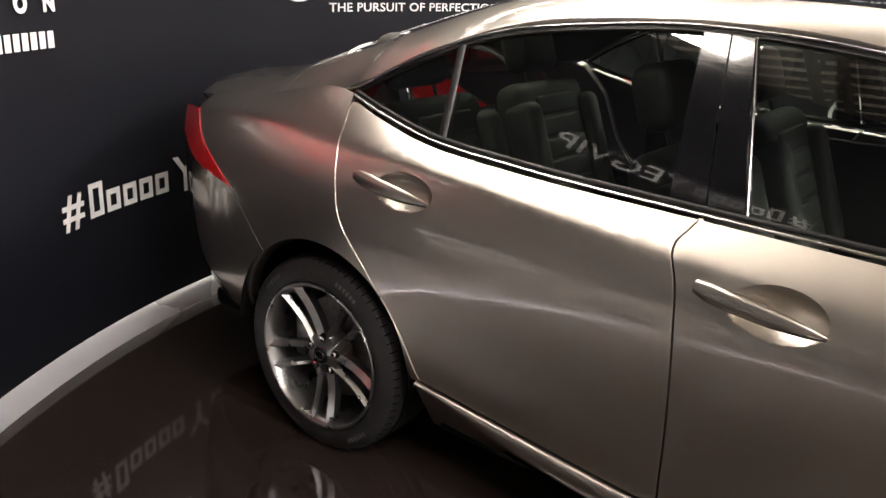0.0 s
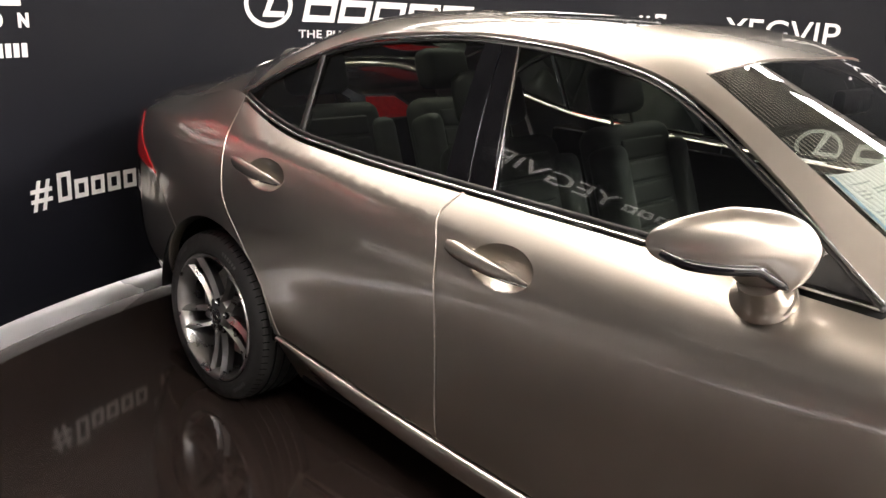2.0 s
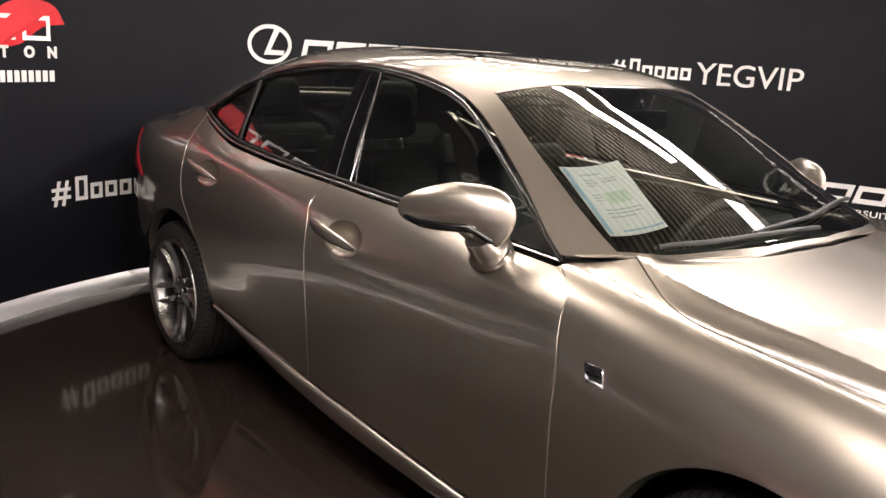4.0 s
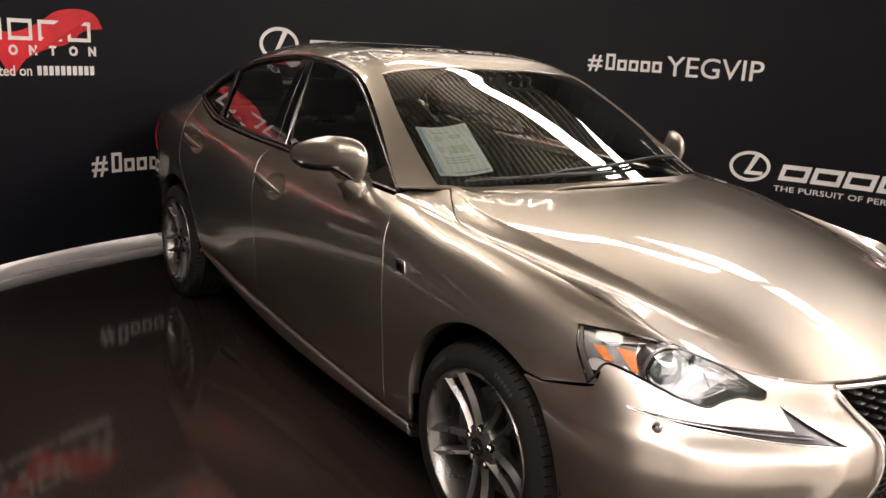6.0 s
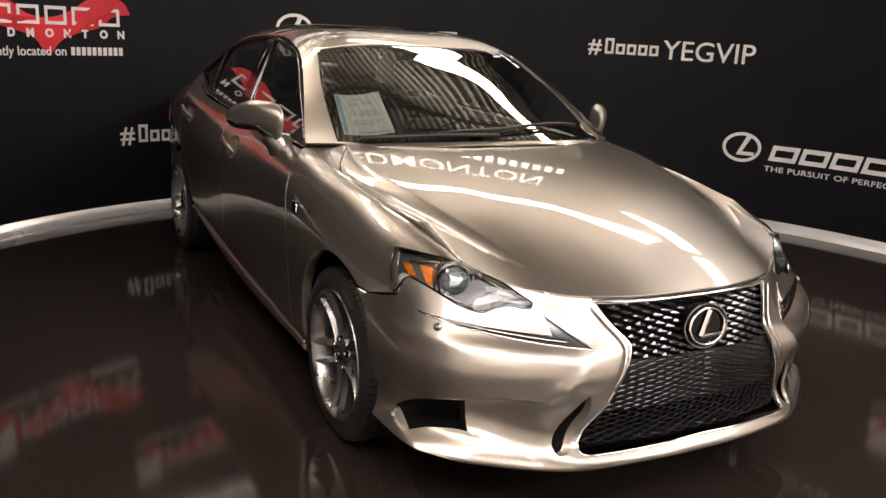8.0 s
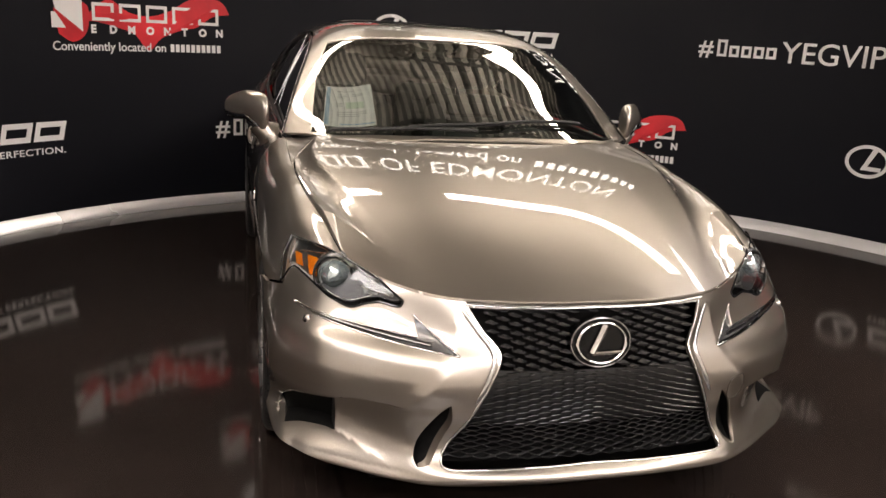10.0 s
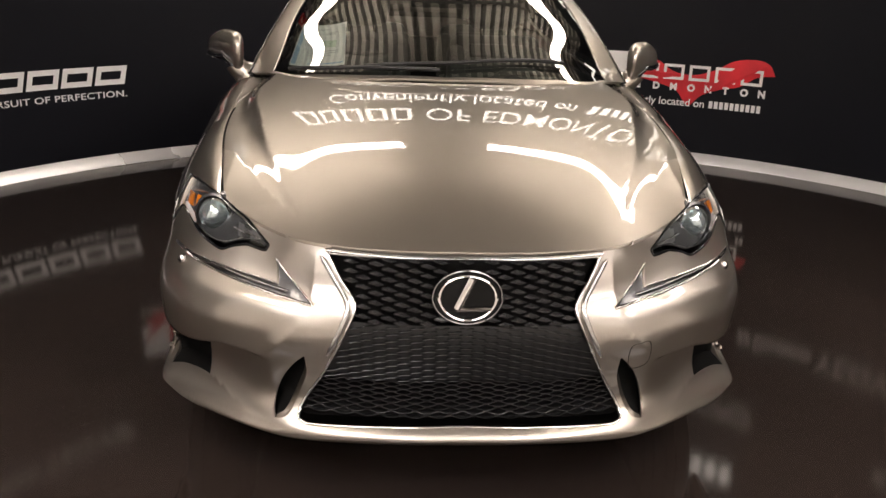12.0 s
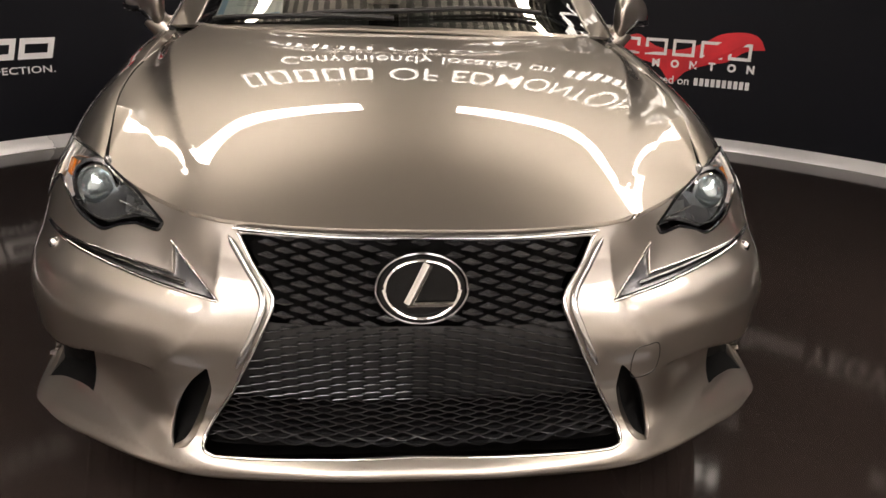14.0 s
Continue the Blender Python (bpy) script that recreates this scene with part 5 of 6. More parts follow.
def head_lamp(s):
    """Recessed dark housing, projector, amber side reflector, clear cover."""
    f = nose(s)
    dom = to_nose(LAMP_OUT)
    box_ob = panel("head_lamp", lambda a, b: f(a, b) - np.array((0.045, 0, 0)) * np.array((1, 0, 0)), dom, LAMP_DARK, car, h=0.015, fold=0, label="head lamp with dark housing", out_dir=(1, 0, 0))
    panel("lamp_cover", f, dom, GLASS_CLEAR, box_ob, h=0.015, fold=0.03, label="clear lamp cover", out_dir=(1, 0, 0))
    edge = [tuple(f(np.array([a]), np.array([b]))[0] + np.array((0.001, 0, 0))) for a, b in resample(dom, 0.012)]
    tube("lamp_rim", edge, 0.0034, BLACK_GLOSS, box_ob, "gloss black lamp rim", 6, closed=True)
    p = nose_pt(0.694, 0.715, s) + np.array((-0.046, 0, 0))
    m = Matrix.Translation(p) @ Matrix.Rotation(s * 0.35, 4, "Z") @ Matrix.Scale(1.2, 4)
    lathe("projector", [(0, 0.030), (0.012, 0.0285), (0.022, 0.0235), (0.032, 0.013), (0.038, 0.0)], LENS, box_ob, "glassy projector lens", 40, "x", m)
    lathe("projector_ring", [(0.0385, -0.03), (0.0385, 0.004), (0.0415, 0.009), (0.046, 0.004), (0.048, -0.03)], CHROME, box_ob, "chrome projector ring", 40, "x", m)
    lathe("projector_shroud", [(0.0485, -0.02), (0.051, 0.008), (0.056, 0.004), (0.059, -0.03)], LAMP_DARK, box_ob, "", 40, "x", m)
    for name, y0, y1, z0, z1, mt, lab in (("amber_reflector", 0.752, 0.776, 0.708, 0.752, AMBER, "amber reflector"), ("side_reflector", 0.738, 0.832, 0.692, 0.778, LAMP_SILVER, "silver reflector bowl"),
                                          ("amber_reflector", 0.794, 0.808, 0.722, 0.750, AMBER, "small amber reflector"), ("inner_reflector", 0.565, 0.636, 0.684, 0.716, RIM_DARK, "dark inner reflector")):
        d = to_nose([(y0, z0), (y1, z0), (y1, z1), (y0, z1)])
        depth = 0.016 if mt is AMBER else 0.026
        panel(name, lambda a, b, k=depth: f(a, b) - np.array((k, s * k * 0.6, 0)), d, mt, box_ob, h=0.01, fold=0.01, label=lab, out_dir=(1, 0, 0))
    bar = [nose_pt(y, z, s, -0.028) for y, z in curve([(0.785, 0.758), (0.75, 0.764), (0.70, 0.768), (0.65, 0.752), (0.58, 0.712), (0.54, 0.690)], 4)]
    low = [nose_pt(y, z, s, -0.016) for y, z in curve([(0.60, 0.688), (0.625, 0.678), (0.66, 0.668), (0.70, 0.672), (0.745, 0.692)], 4)]
    tube("light_guide", low, 0.0022, SATIN, box_ob, "silver light guide")
    tube("light_guide", [nose_pt(y, z, s, -0.02) for y, z in ((0.545, 0.690), (0.585, 0.697), (0.632, 0.706))], 0.0035, SATIN, box_ob, "silver light guide", flat=0.5)
    tube("light_bar", bar, 0.0028, SATIN, box_ob, "silver light bar")
    return box_ob


for s in (-1, 1):
    bumper(s)
    head_lamp(s)

# grille: chrome frame, backing, interlocking fins, emblem
g_pts = [(y, z) for y, z in GRILLE_HALF]


def g_at(y, z, d=0.0):
    """Place on the grille's face, y over both sides."""
    p = nose_pt(abs(y), z, 1 if y >= 0 else -1)
    return p + np.array((d, 0, 0))


full = [(y, z) for y, z in g_pts] + [(-y, z) for y, z in g_pts[::-1]]
full = [q for k, q in enumerate(full) if k == 0 or np.hypot(*np.subtract(q, full[k - 1])) > 1e-4]
grille = tube("grille", [g_at(y, z, -0.002) for y, z in resample(full, 0.03)], 0.0042, CHROME, car, "dark spindle grille with a chrome frame", 8, closed=True)
tube("top_bar", [g_at(y, 0.703, 0.004) for y in np.linspace(-0.365, 0.365, 25)], 0.0065, SATIN, grille, "chrome upper grille bar", flat=0.7)
for s in (-1, 1):
    tube("side_bar", [g_at(s * (y + 0.014), z, 0.012) for y, z in curve([(0.362, 0.690), (0.325, 0.640), (0.290, 0.590), (0.303, 0.54), (0.34, 0.46)], 5)], [0.002] + [0.0065] * 19 + [0.002], SATIN, grille, "chrome grille side bar", flat=0.45, up=(1, 0, 0))


def flat_xyz(a, b):
    p = np.array([g_at(y, z, -0.055) for y, z in zip(a, b)])
    return p


panel("grille_backing", flat_xyz, [(y * 1.02, z) for y, z in full], DARK, grille, h=0.06, fold=0, out_dir=(1, 0, 0))


def fin_mesh(w, hgt, skew, back, lip, material=None):
    """One grille fin: a skewed diamond facet leaning back at the top, over a thin bright-edged lip."""
    bm = bmesh.new()
    q = [(-w / 2, skew + hgt * 0.12, 0.0), (w * 0.06, -hgt * 0.5, 0.0), (w / 2, -skew - hgt * 0.12, 0.0), (-w * 0.06, hgt * 0.5, -back)]
    f0 = [bm.verts.new((x, y, z)) for y, z, x in q]
    f1 = [bm.verts.new((x - lip, y, z - lip * 0.7)) for y, z, x in q[:3]]
    f2 = [bm.verts.new((x - 0.022, y * 0.9, z - lip * 0.4)) for y, z, x in q[:3]]
    bm.faces.new(f0)
    for a, b in ((f0, f1), (f1, f2)):
        for i in range(2):
            bm.faces.new((a[i], b[i], b[i + 1], a[i + 1]))
    bm.faces.new((f0[0], f0[3], f2[0]))
    bm.faces.new((f0[3], f0[2], f2[2]))
    bmesh.ops.recalc_face_normals(bm, faces=bm.faces)
    me = bpy.data.meshes.new("grille_fin")
    bm.to_mesh(me)
    bm.free()
    me.materials.append(material or GRILLE_BLACK)
    return me


GRILLE_POLY = [(a, b) for a, b in GRILLE_HALF] + [(-0.1, 0.268), (-0.1, 0.70)]


def fin_rows(z0, z1, dz, dy, meshes):
    for r in range(int((z1 - z0) / dz)):
        z = z1 - (r + 0.5) * dz
        for c in range(-9, 10):
            y = (c + (0.5 if r % 2 else 0.0)) * dy
            room = inside([(abs(y) + dy * 0.2, z), (abs(y) + dy * 0.2, z + dz * 0.4), (abs(y) + dy * 0.2, z - dz * 0.4)], GRILLE_POLY).all()
            if room and (y / 0.094) ** 2 + ((z - 0.617) / 0.073) ** 2 > 1:
                ob = new("grille_fin", meshes[0 if y < -1e-6 else (1 if y > 1e-6 else 2)])
                ob.parent = grille
                ob.location = Vector(g_at(y, z, -0.006))


fin_rows(0.545, 0.697, 0.0108, 0.066, [fin_mesh(0.042, 0.0125, k, 0.009, 0.003, FIN_GLOSS) for k in (0.0010, -0.0010, 0.0)])
fin_rows(0.385, 0.545, 0.0087, 0.063, [fin_mesh(0.038, 0.0024, k, 0.0012, 0.001, GRILLE_EDGE) for k in (-0.0016, 0.0016, 0.0)])
# lower grille: open scalloped wires
bm = bmesh.new()
for r in range(12):
    z = 0.383 - r * 0.0092
    ys = np.linspace(-0.46, 0.46, 185)
    pts = []
    for y in list(ys) + [None]:
        ok = y is not None and inside([(abs(y) + 0.004, z)], GRILLE_POLY)[0]
        if ok:
            u = ((y / 0.063 + (0.5 if r % 2 else 0.0)) % 1.0) * 2 - 1
            pts.append(np.array(g_at(y, z, -0.010)) + np.array((-0.004 * u * u, 0, 0.0075 * abs(u) ** 1.6 - 0.003)))
        elif len(pts) > 2:
            top = [bm.verts.new(p + np.array((0.0, 0, 0.0013))) for p in pts]
            low = [bm.verts.new(p + np.array((0.0, 0, -0.0013))) for p in pts]
            back = [bm.verts.new(p + np.array((-0.016, 0, 0.001))) for p in pts]
            for i in range(len(pts) - 1):
                bm.faces.new((top[i], low[i], low[i + 1], top[i + 1]))
                bm.faces.new((top[i], top[i + 1], back[i + 1], back[i]))
            pts = []
bmesh.ops.recalc_face_normals(bm, faces=bm.faces)
tagged(part("lower_grille", bm, GRILLE_BLACK, grille, "scalloped black wires of the open lower grille"), kind="stuff")
# closed panel behind the middle fins
panel("grille_panel", lambda a, b: np.array([g_at(y, z, -0.016) for y, z in zip(a, b)]), sym_front(chain([(0.0, 0.545), (0.296, 0.545)], curve([(0.300, 0.54), (0.345, 0.45), (0.378, 0.385)], 3), [(0.0, 0.385)])), BLACK_PLASTIC, grille, h=0.05, fold=0, out_dir=(1, 0, 0))

em = Matrix.Translation((3.668, 0, 0.617)) @ Matrix.Rotation(radians(-8), 4, "Y")
emblem = lathe("emblem", [(0, 0.004), (0.065, 0.004), (0.069, 0.001), (0.069, -0.035)], EMBLEM_BLACK, grille, "black oval grille emblem", 48, "x", em @ Matrix.Diagonal((1, 1.28, 1, 1)))
ov = [(em @ Vector((0.009, 0.072 * math.cos(t), 0.057 * math.sin(t)))) for t in np.linspace(0, 2 * math.pi, 41)[:-1]]
tube("emblem_ring", [tuple(v) for v in ov], 0.0052, CHROME, emblem, "chrome oval ring", 8, 0.8, True)
tube("outer_ring", [tuple(em @ Vector((0.004, 0.0885 * math.cos(t), 0.069 * math.sin(t)))) for t in np.linspace(0, 2 * math.pi, 41)[:-1]], 0.003, DARK_CHROME, emblem, "", 6, 1, True)
tube("emblem_stroke", [tuple(em @ Vector((0.010, y, z))) for y, z in ((0.012, 0.050), (-0.006, 0.013), (-0.026, -0.029))], [0.0105, 0.0095, 0.0100], CHROME, emblem, "chrome stroke", 6, 0.6, up=(1, 0, 0))
tube("emblem_stroke", [tuple(em @ Vector((0.010, y, z))) for y, z in ((-0.028, -0.031), (0.060, -0.029))], 0.0058, CHROME, emblem, "chrome stroke", 6, 0.7, up=(1, 0, 0))

# rear end and underbody
panel("rear_bumper", lambda a, b: np.stack([-0.985 + 0.05 * (np.abs(a) / 0.6) ** 4 + 0.0 * b, a, b], 1), [(-0.60, 0.32), (0.60, 0.32), (0.60, 0.72), (-0.60, 0.72)], PAINT, car, h=0.05, fold=0.03, out_dir=(-1, 0, 0))
panel("trunk_face", lambda a, b: np.stack([-0.965 + 0.04 * (np.abs(a) / 0.6) ** 4 + 0.0 * b, a, b], 1), [(-0.60, 0.725), (0.60, 0.725), (0.53, 0.95), (0.3, 1.06), (-0.3, 1.06), (-0.53, 0.95)], PAINT, car, h=0.05, fold=0.03, out_dir=(-1, 0, 0))
box("underbody", (-0.85, -0.62, 0.17), (3.55, 0.62, 0.24), DARK, car, "dark underbody", 0.02)
for s in (-1, 1):
    box("floor_pan", (0.42, min(s * 0.60, s * 0.80), 0.19), (2.38, max(s * 0.60, s * 0.80), 0.26), DARK, car, "", 0.01)
    box("door_trim", (0.30, min(s * 0.70, s * 0.74), 0.26), (2.2, max(s * 0.70, s * 0.74), 0.955), DASH, car, "black door trim", 0.01)
box("firewall", (2.32, -0.74, 0.24), (2.38, 0.74, 0.93), DARK, car, "", 0.01)
box("bumper_beam", (3.20, -0.60, 0.19), (3.40, 0.60, 0.66), DARK, car, "", 0.02)
box("rear_bulkhead", (-0.12, -0.72, 0.24), (-0.06, 0.72, 0.98), DARK, car, "", 0.01)


# ---- wheels ----
def wheel(s, x):
    """Tyre, barrel, five pairs of split spokes, hub cap, lug nuts and brake disc about the axle line."""
    rim = lathe("wheel", [(0.236, 0.113), (0.240, 0.118), (0.2385, 0.122), (0.232, 0.122), (0.228, 0.116), (0.222, 0.105), (0.216, 0.06), (0.208, -0.02), (0.212, -0.10), (0.236, -0.11)], RIM, car, "dark graphite wheel with split spokes", 96, close=False)
    rim.matrix_basis = Matrix.Translation((x, s * 0.772, 0.318)) @ Matrix.Diagonal((1, s, 1, 1))
    e = rim
    lathe("tyre", [(0.236, -0.11), (0.262, -0.122), (0.292, -0.116), (0.310, -0.104), (0.3165, -0.085), (0.318, -0.04), (0.318, 0.04), (0.3165, 0.085), (0.310, 0.104), (0.292, 0.116), (0.262, 0.122), (0.245, 0.119), (0.236, 0.108)], RUBBER, e, "black low-profile tyre", 96, close=False)
    for yy in (-0.06, -0.02, 0.02, 0.06):
        tube("tread_groove", [(0.3184 * math.cos(t), yy, 0.3184 * math.sin(t)) for t in np.linspace(0, 2 * math.pi, 73)[:-1]], 0.0038, DARK, e, sides=5, closed=True)
    bm = bmesh.new()
    for k in range(72):
        t = 2 * math.pi * k / 72
        for y0, y1, r0, r1, w in ((0.088, 0.110, 0.3175, 0.3085, 0.0022),):
            c, sn = math.cos(t), math.sin(t)
            q = [bm.verts.new((r * c - d * sn, yy, r * sn + d * c)) for yy, r in ((y0, r0), (y1, r1)) for d in (-w, w)]
            bm.faces.new((q[0], q[1], q[3], q[2]))
    tagged(part("tread_shoulder", bm, DARK, e), kind="stuff")
    for a in (55, 125, 235, 300):
        bm = bmesh.new()
        for k in range(6):
            t0, t1 = radians(a + k * 3.2), radians(a + k * 3.2 + 2.0)
            q = [bm.verts.new((r * math.cos(t), y, r * math.sin(t))) for t, r, y in ((t0, 0.272, 0.1212), (t1, 0.272, 0.1212), (t1, 0.286, 0.1188), (t0, 0.286, 0.1188))]
            bm.faces.new(q)
        tagged(part("sidewall_print", bm, TREAD_GREY, e, "grey moulded sidewall blocks"), kind="stuff")
    lathe("barrel", [(0.2155, 0.058), (0.2075, -0.02), (0.2115, -0.10)], RIM_DARK, rim, "", 64, close=False)
    spoke_pts = 9
    for k in range(10):
        base = radians(72 * (k // 2) + 126)
        d = -1 if k % 2 else 1
        bm = bmesh.new()
        rows = []
        for i in range(spoke_pts):
            u = i / (spoke_pts - 1)
            r = 0.046 + u * 0.180
            away = d * (0.0225 + 0.0155 * u)
            w = 0.0134 - 0.0018 * math.sin(math.pi * u)
            y = 0.090 + 0.020 * u - 0.012 * math.sin(math.pi * u)
            c, sn = math.cos(base), math.sin(base)
            row = []
            for off, dy in ((-w, -0.036), (-w, -0.010), (-w * 0.30 * d, 0.006), (w, -0.010), (w, -0.036)):
                o = away + off
                row.append(bm.verts.new((r * c - o * sn, y + dy, r * sn + o * c)))
            rows.append(row)
        for q0, q1 in zip(rows, rows[1:]):
            for i in range(4):
                bm.faces.new((q0[i], q0[i + 1], q1[i + 1], q1[i]))
        bmesh.ops.recalc_face_normals(bm, faces=bm.faces)
        smooth(part("spoke", bm, RIM, rim), 20)
    lathe("hub", [(0.0, 0.098), (0.030, 0.098), (0.036, 0.095), (0.066, 0.088), (0.072, 0.075), (0.072, 0.03)], RIM, rim, "graphite hub", 48)
    lathe("centre_cap", [(0.0, 0.105), (0.026, 0.104), (0.030, 0.100), (0.030, 0.09)], BLACK_GLOSS, rim, "black centre cap", 32)
    tube("cap_ring", [(0.019 * math.cos(t), 0.1055, 0.015 * math.sin(t)) for t in np.linspace(0, 2 * math.pi, 25)[:-1]], 0.0018, CHROME, rim, "chrome cap ring", 6, closed=True)
    for k in range(5):
        t = radians(72 * k + 90)
        lathe("lug_nut", [(0, 0.100), (0.007, 0.099), (0.0105, 0.094), (0.0105, 0.07)], CHROME, rim, "chrome lug nut", 6, m=Matrix.Translation((0.053 * math.cos(t), 0, 0.053 * math.sin(t))))
        lathe("lug_pocket", [(0.0115, 0.096), (0.015, 0.0925), (0.016, 0.085)], DARK, rim, "", 18, m=Matrix.Translation((0.053 * math.cos(t), 0, 0.053 * math.sin(t))), close=False)
    lathe("brake_disc", [(0.06, 0.015), (0.165, 0.015), (0.168, 0.012), (0.168, -0.012), (0.06, -0.012)], DISC, e, "steel brake disc", 64)
    box("brake_caliper", (-0.175, -0.03, -0.07), (-0.10, 0.045, 0.08), RIM_DARK, e, "dark brake caliper", 0.012)
    lathe("backing_plate", [(0.0, -0.06), (0.205, -0.06)], DARK, e, "", 40, close=False)
    return e


for x, s in ((0.0, -1), (2.8, -1), (0.0, 1), (2.8, 1)):
    wheel(s, x)

# ---- interior ----
def rounded(name, lo, hi, r, material, parent, m=None, label=""):
    return box(name, lo, hi, material, parent, label, r, 4, m)


def seat(x, y, name="seat"):
    base = rounded(name, (-0.26, -0.25, 0.0), (0.26, 0.25, 0.17), 0.06, LEATHER, car, Matrix.Translation((x, y, 0.42)) @ Matrix.Rotation(radians(-8), 4, "Y"), "black leather seat")
    bm_m = Matrix.Translation((x - 0.22, y, 0.52)) @ Matrix.Rotation(radians(-20), 4, "Y")
    rounded("backrest", (-0.07, -0.25, 0.0), (0.07, 0.25, 0.58), 0.06, LEATHER, base, bm_m)
    for sy in (-1, 1):
        rounded("bolster", (-0.02, sy * 0.22 - 0.05, 0.06), (0.12, sy * 0.22 + 0.05, 0.50), 0.04, LEATHER, base, bm_m)
    for k in range(5):
        rounded("seat_flute", (0.055, -0.15, 0.10 + k * 0.085), (0.08, 0.15, 0.175 + k * 0.085), 0.012, LEATHER, base, bm_m)
    rounded("head_rest", (-0.055, -0.14, 0.62), (0.05, 0.14, 0.80), 0.045, LEATHER, base, bm_m)
    for sy in (-0.07, 0.07):
        tube("head_rest_post", [tuple(bm_m @ Vector((0, sy, 0.55))), tuple(bm_m @ Vector((0, sy, 0.65)))], 0.007, CHROME, base)
    return base


for y in (-0.37, 0.37):
    seat(1.28, y)
for y in (-0.36, 0.36):
    seat(0.38, y, "rear_seat")
box("cabin_floor", (-0.05, -0.72, 0.26), (2.33, 0.72, 0.30), DASH, car, "", 0.01)
box("centre_console", (0.9, -0.11, 0.28), (2.0, 0.11, 0.62), DASH, car, "black centre console", 0.03, 3)
bm = bmesh.new()
prof = [(1.98, 0.58), (1.95, 0.74), (1.97, 0.86), (2.03, 0.915), (2.15, 0.935), (2.34, 0.93), (2.44, 0.915), (2.44, 0.58)]
rows = [[bm.verts.new((x + (0.06 * (1 - abs(y) / 0.7)), y, z - 0.02 * (abs(y) / 0.7) ** 3)) for x, z in prof] for y in np.linspace(-0.69, 0.69, 17)]
for q0, q1 in zip(rows, rows[1:]):
    for i in range(len(prof) - 1):
        bm.faces.new((q0[i], q0[i + 1], q1[i + 1], q1[i]))
bmesh.ops.recalc_face_normals(bm, faces=bm.faces)
dash = smooth(part("dashboard", bm, DASH, car, "black vinyl dashboard"), 45)
rounded("instrument_hood", (1.93, 0.20, 0.90), (2.10, 0.54, 0.975), 0.03, DASH, dash)
swm = Matrix.Translation((1.83, 0.37, 0.83)) @ Matrix.Rotation(radians(-65), 4, "Y")
sw = tube("steering_wheel", [tuple(swm @ Vector((0.18 * math.cos(t), 0.18 * math.sin(t), 0))) for t in np.linspace(0, 2 * math.pi, 41)[:-1]], 0.016, LEATHER, car, "black leather steering wheel", 10, 1, True)
rounded("wheel_boss", (-0.07, -0.07, -0.03), (0.07, 0.07, 0.02), 0.02, DASH, sw, swm)
for a in (90, 200, 340):
    tube("wheel_spoke", [tuple(swm @ Vector((0.05 * math.sin(radians(a)), 0.05 * math.cos(radians(a)), -0.01))), tuple(swm @ Vector((0.17 * math.sin(radians(a)), 0.17 * math.cos(radians(a)), 0)))], 0.014, DASH, sw, "", 6, 0.6)
tube("steering_column", [tuple(swm @ Vector((0, 0, -0.02))), (2.1, 0.37, 0.72)], 0.04, DASH, car)
rounded("inside_mirror", (-0.015, -0.12, -0.033), (0.015, 0.12, 0.033), 0.012, BLACK_PLASTIC, car, Matrix.Translation((1.78, 0.0, 1.275)), "black inside mirror")
tube("mirror_stem", [(1.79, 0, 1.28), (1.755, 0, 1.335)], 0.01, BLACK_PLASTIC, car)
lin = panel("headliner", lambda a, b: shell(a, b) - np.array((0, 0, 0.03)), sym(chain([(1.64, 0.0), (1.62, 0.40), (1.50, 0.48), (0.45, 0.50), (0.40, 0.4), (0.38, 0.0)])), HEADLINER, car, h=0.08, fold=0, label="beige cloth headliner", out_dir=(0, 0, 1))

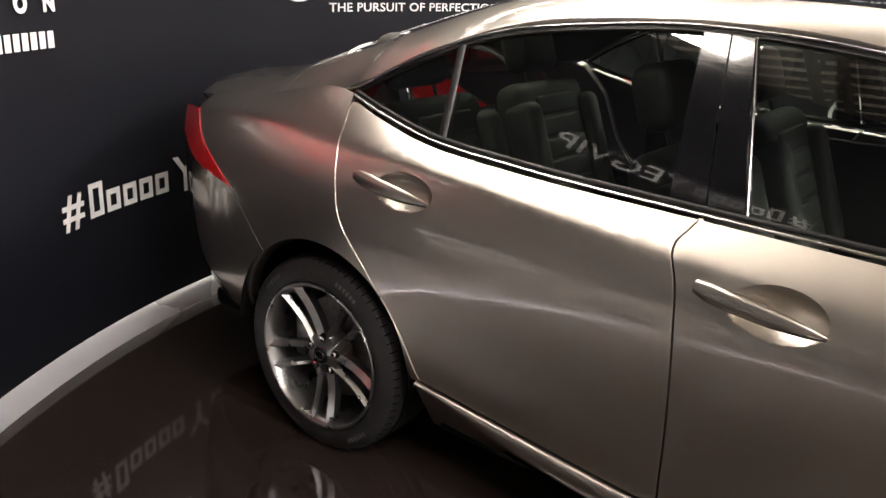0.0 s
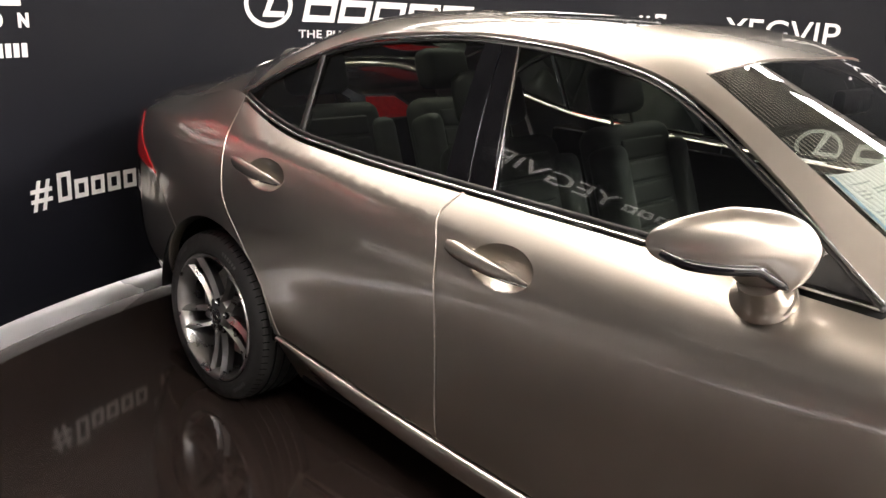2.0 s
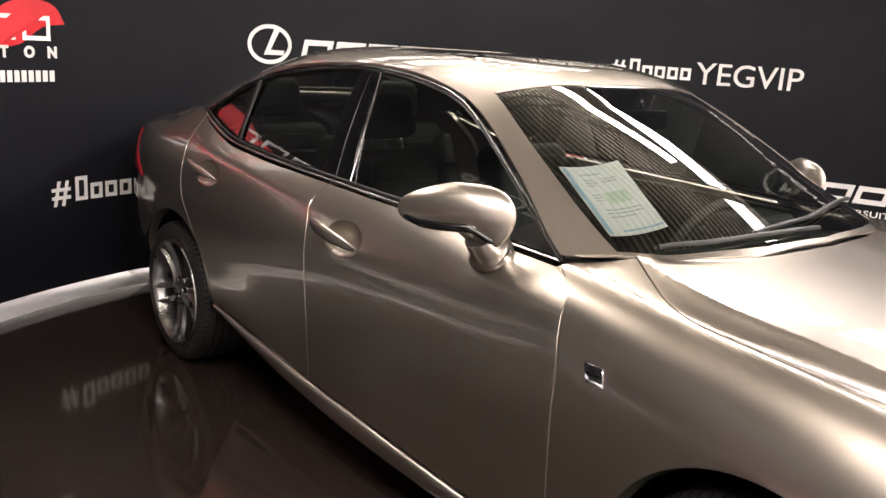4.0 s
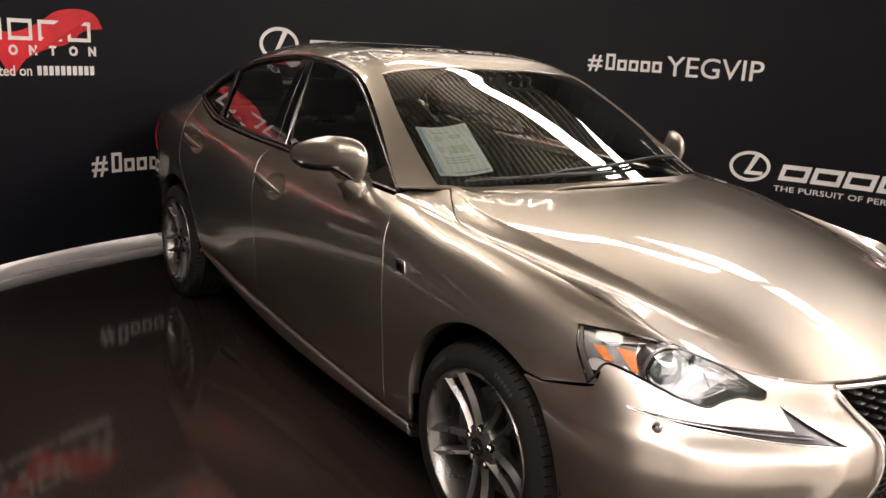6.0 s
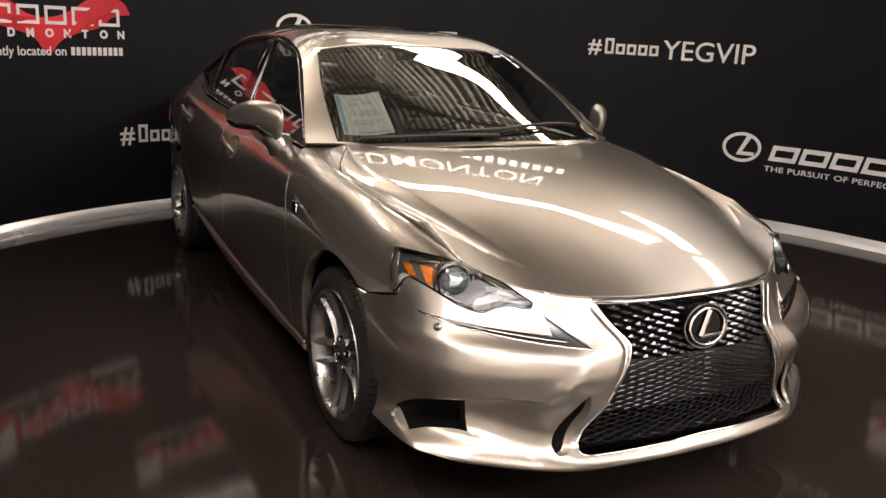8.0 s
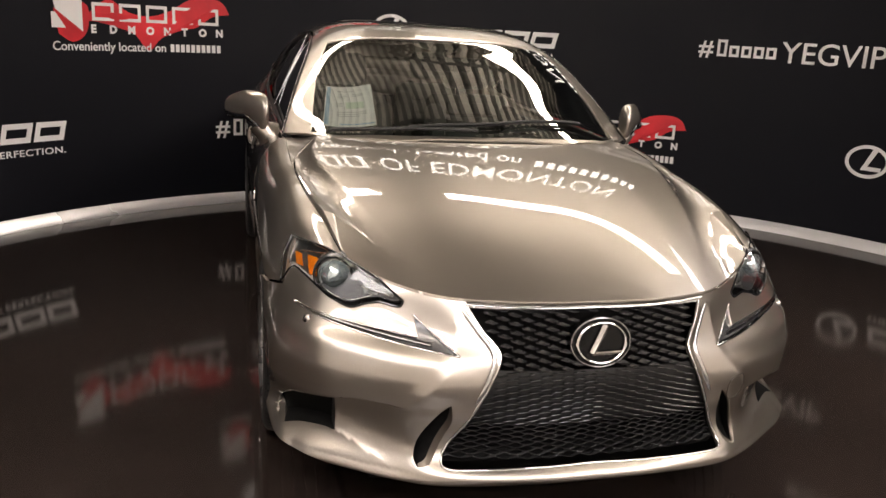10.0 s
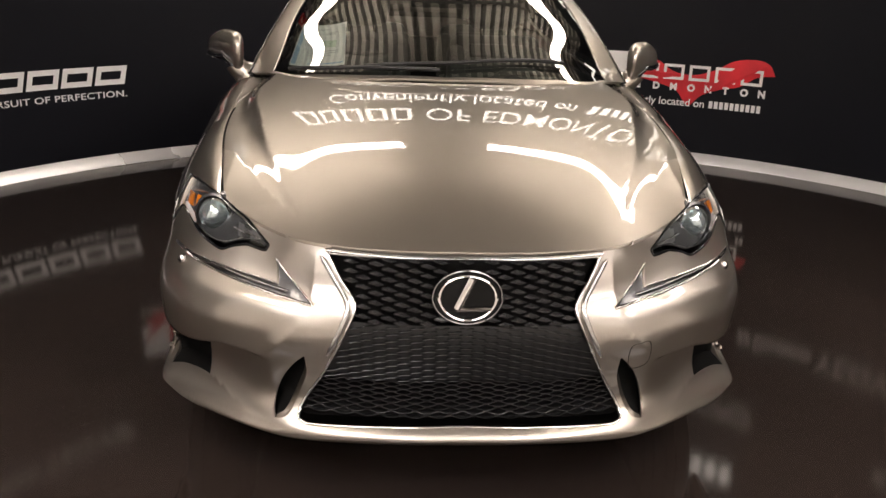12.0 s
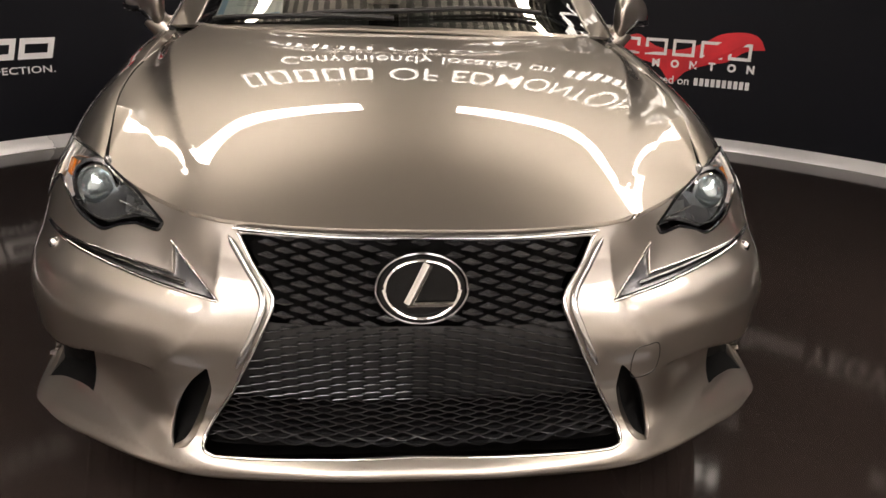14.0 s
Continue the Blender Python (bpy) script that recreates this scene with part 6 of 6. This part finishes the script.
# window sticker sheet leaning behind the windscreen
sheet = tagged(empty_at("paper_sheet"), "white printed price sheet leaning behind the windscreen", "paper")
P = [np.array(q) for q in ((1.93, -0.585, 1.165), (2.165, -0.625, 1.02), (2.185, -0.40, 1.03), (1.99, -0.40, 1.185))]


def on_sheet(u, v, d=0.0):
    """u across from the near edge, v down from the top."""
    p = (P[0] * (1 - u) + P[3] * u) * (1 - v) + (P[1] * (1 - u) + P[2] * u) * v
    n = np.cross(P[3] - P[0], P[1] - P[0])
    return p - n / np.linalg.norm(n) * (d - 0.012 * math.sin(math.pi * u))


def sheet_patch(name, u0, u1, v0, v1, d, material, label=""):
    bm = bmesh.new()
    g = [[[bm.verts.new(on_sheet(u0 + (u1 - u0) * i / 6, v0 + (v1 - v0) * j / 6, dd)) for i in range(7)] for j in range(7)] for dd in (d, d - 0.0008)]
    for q in g:
        for j in range(6):
            for i in range(6):
                bm.faces.new((q[j][i], q[j][i + 1], q[j + 1][i + 1], q[j + 1][i]))
    bmesh.ops.recalc_face_normals(bm, faces=bm.faces)
    return smooth(part(name, bm, material, sheet, label))


sheet_patch("page", 0, 1, 0, 1, 0.0, PAPER, "white sheet")
sheet_patch("blue_stripe", 0.02, 0.10, 0.03, 0.97, 0.0016, PAPER_BLUE, "blue printed stripe")
sheet_patch("blue_stripe", 0.30, 0.97, 0.93, 0.955, 0.0016, PAPER_BLUE, "blue printed stripe")
sheet_patch("green_print", 0.42, 0.80, 0.40, 0.56, 0.0016, PAPER_GREEN, "pale green printed box")
for k, (u0, u1, v) in enumerate(((0.25, 0.60, 0.12), (0.25, 0.42, 0.20), (0.25, 0.45, 0.24), (0.25, 0.40, 0.28), (0.55, 0.80, 0.20), (0.55, 0.78, 0.24), (0.22, 0.36, 0.42), (0.22, 0.36, 0.46), (0.22, 0.36, 0.50), (0.25, 0.85, 0.64), (0.25, 0.85, 0.69), (0.25, 0.70, 0.74))):
    sheet_patch("print_line", u0, u1, v, v + 0.016, 0.0016, PRINT_GREY)
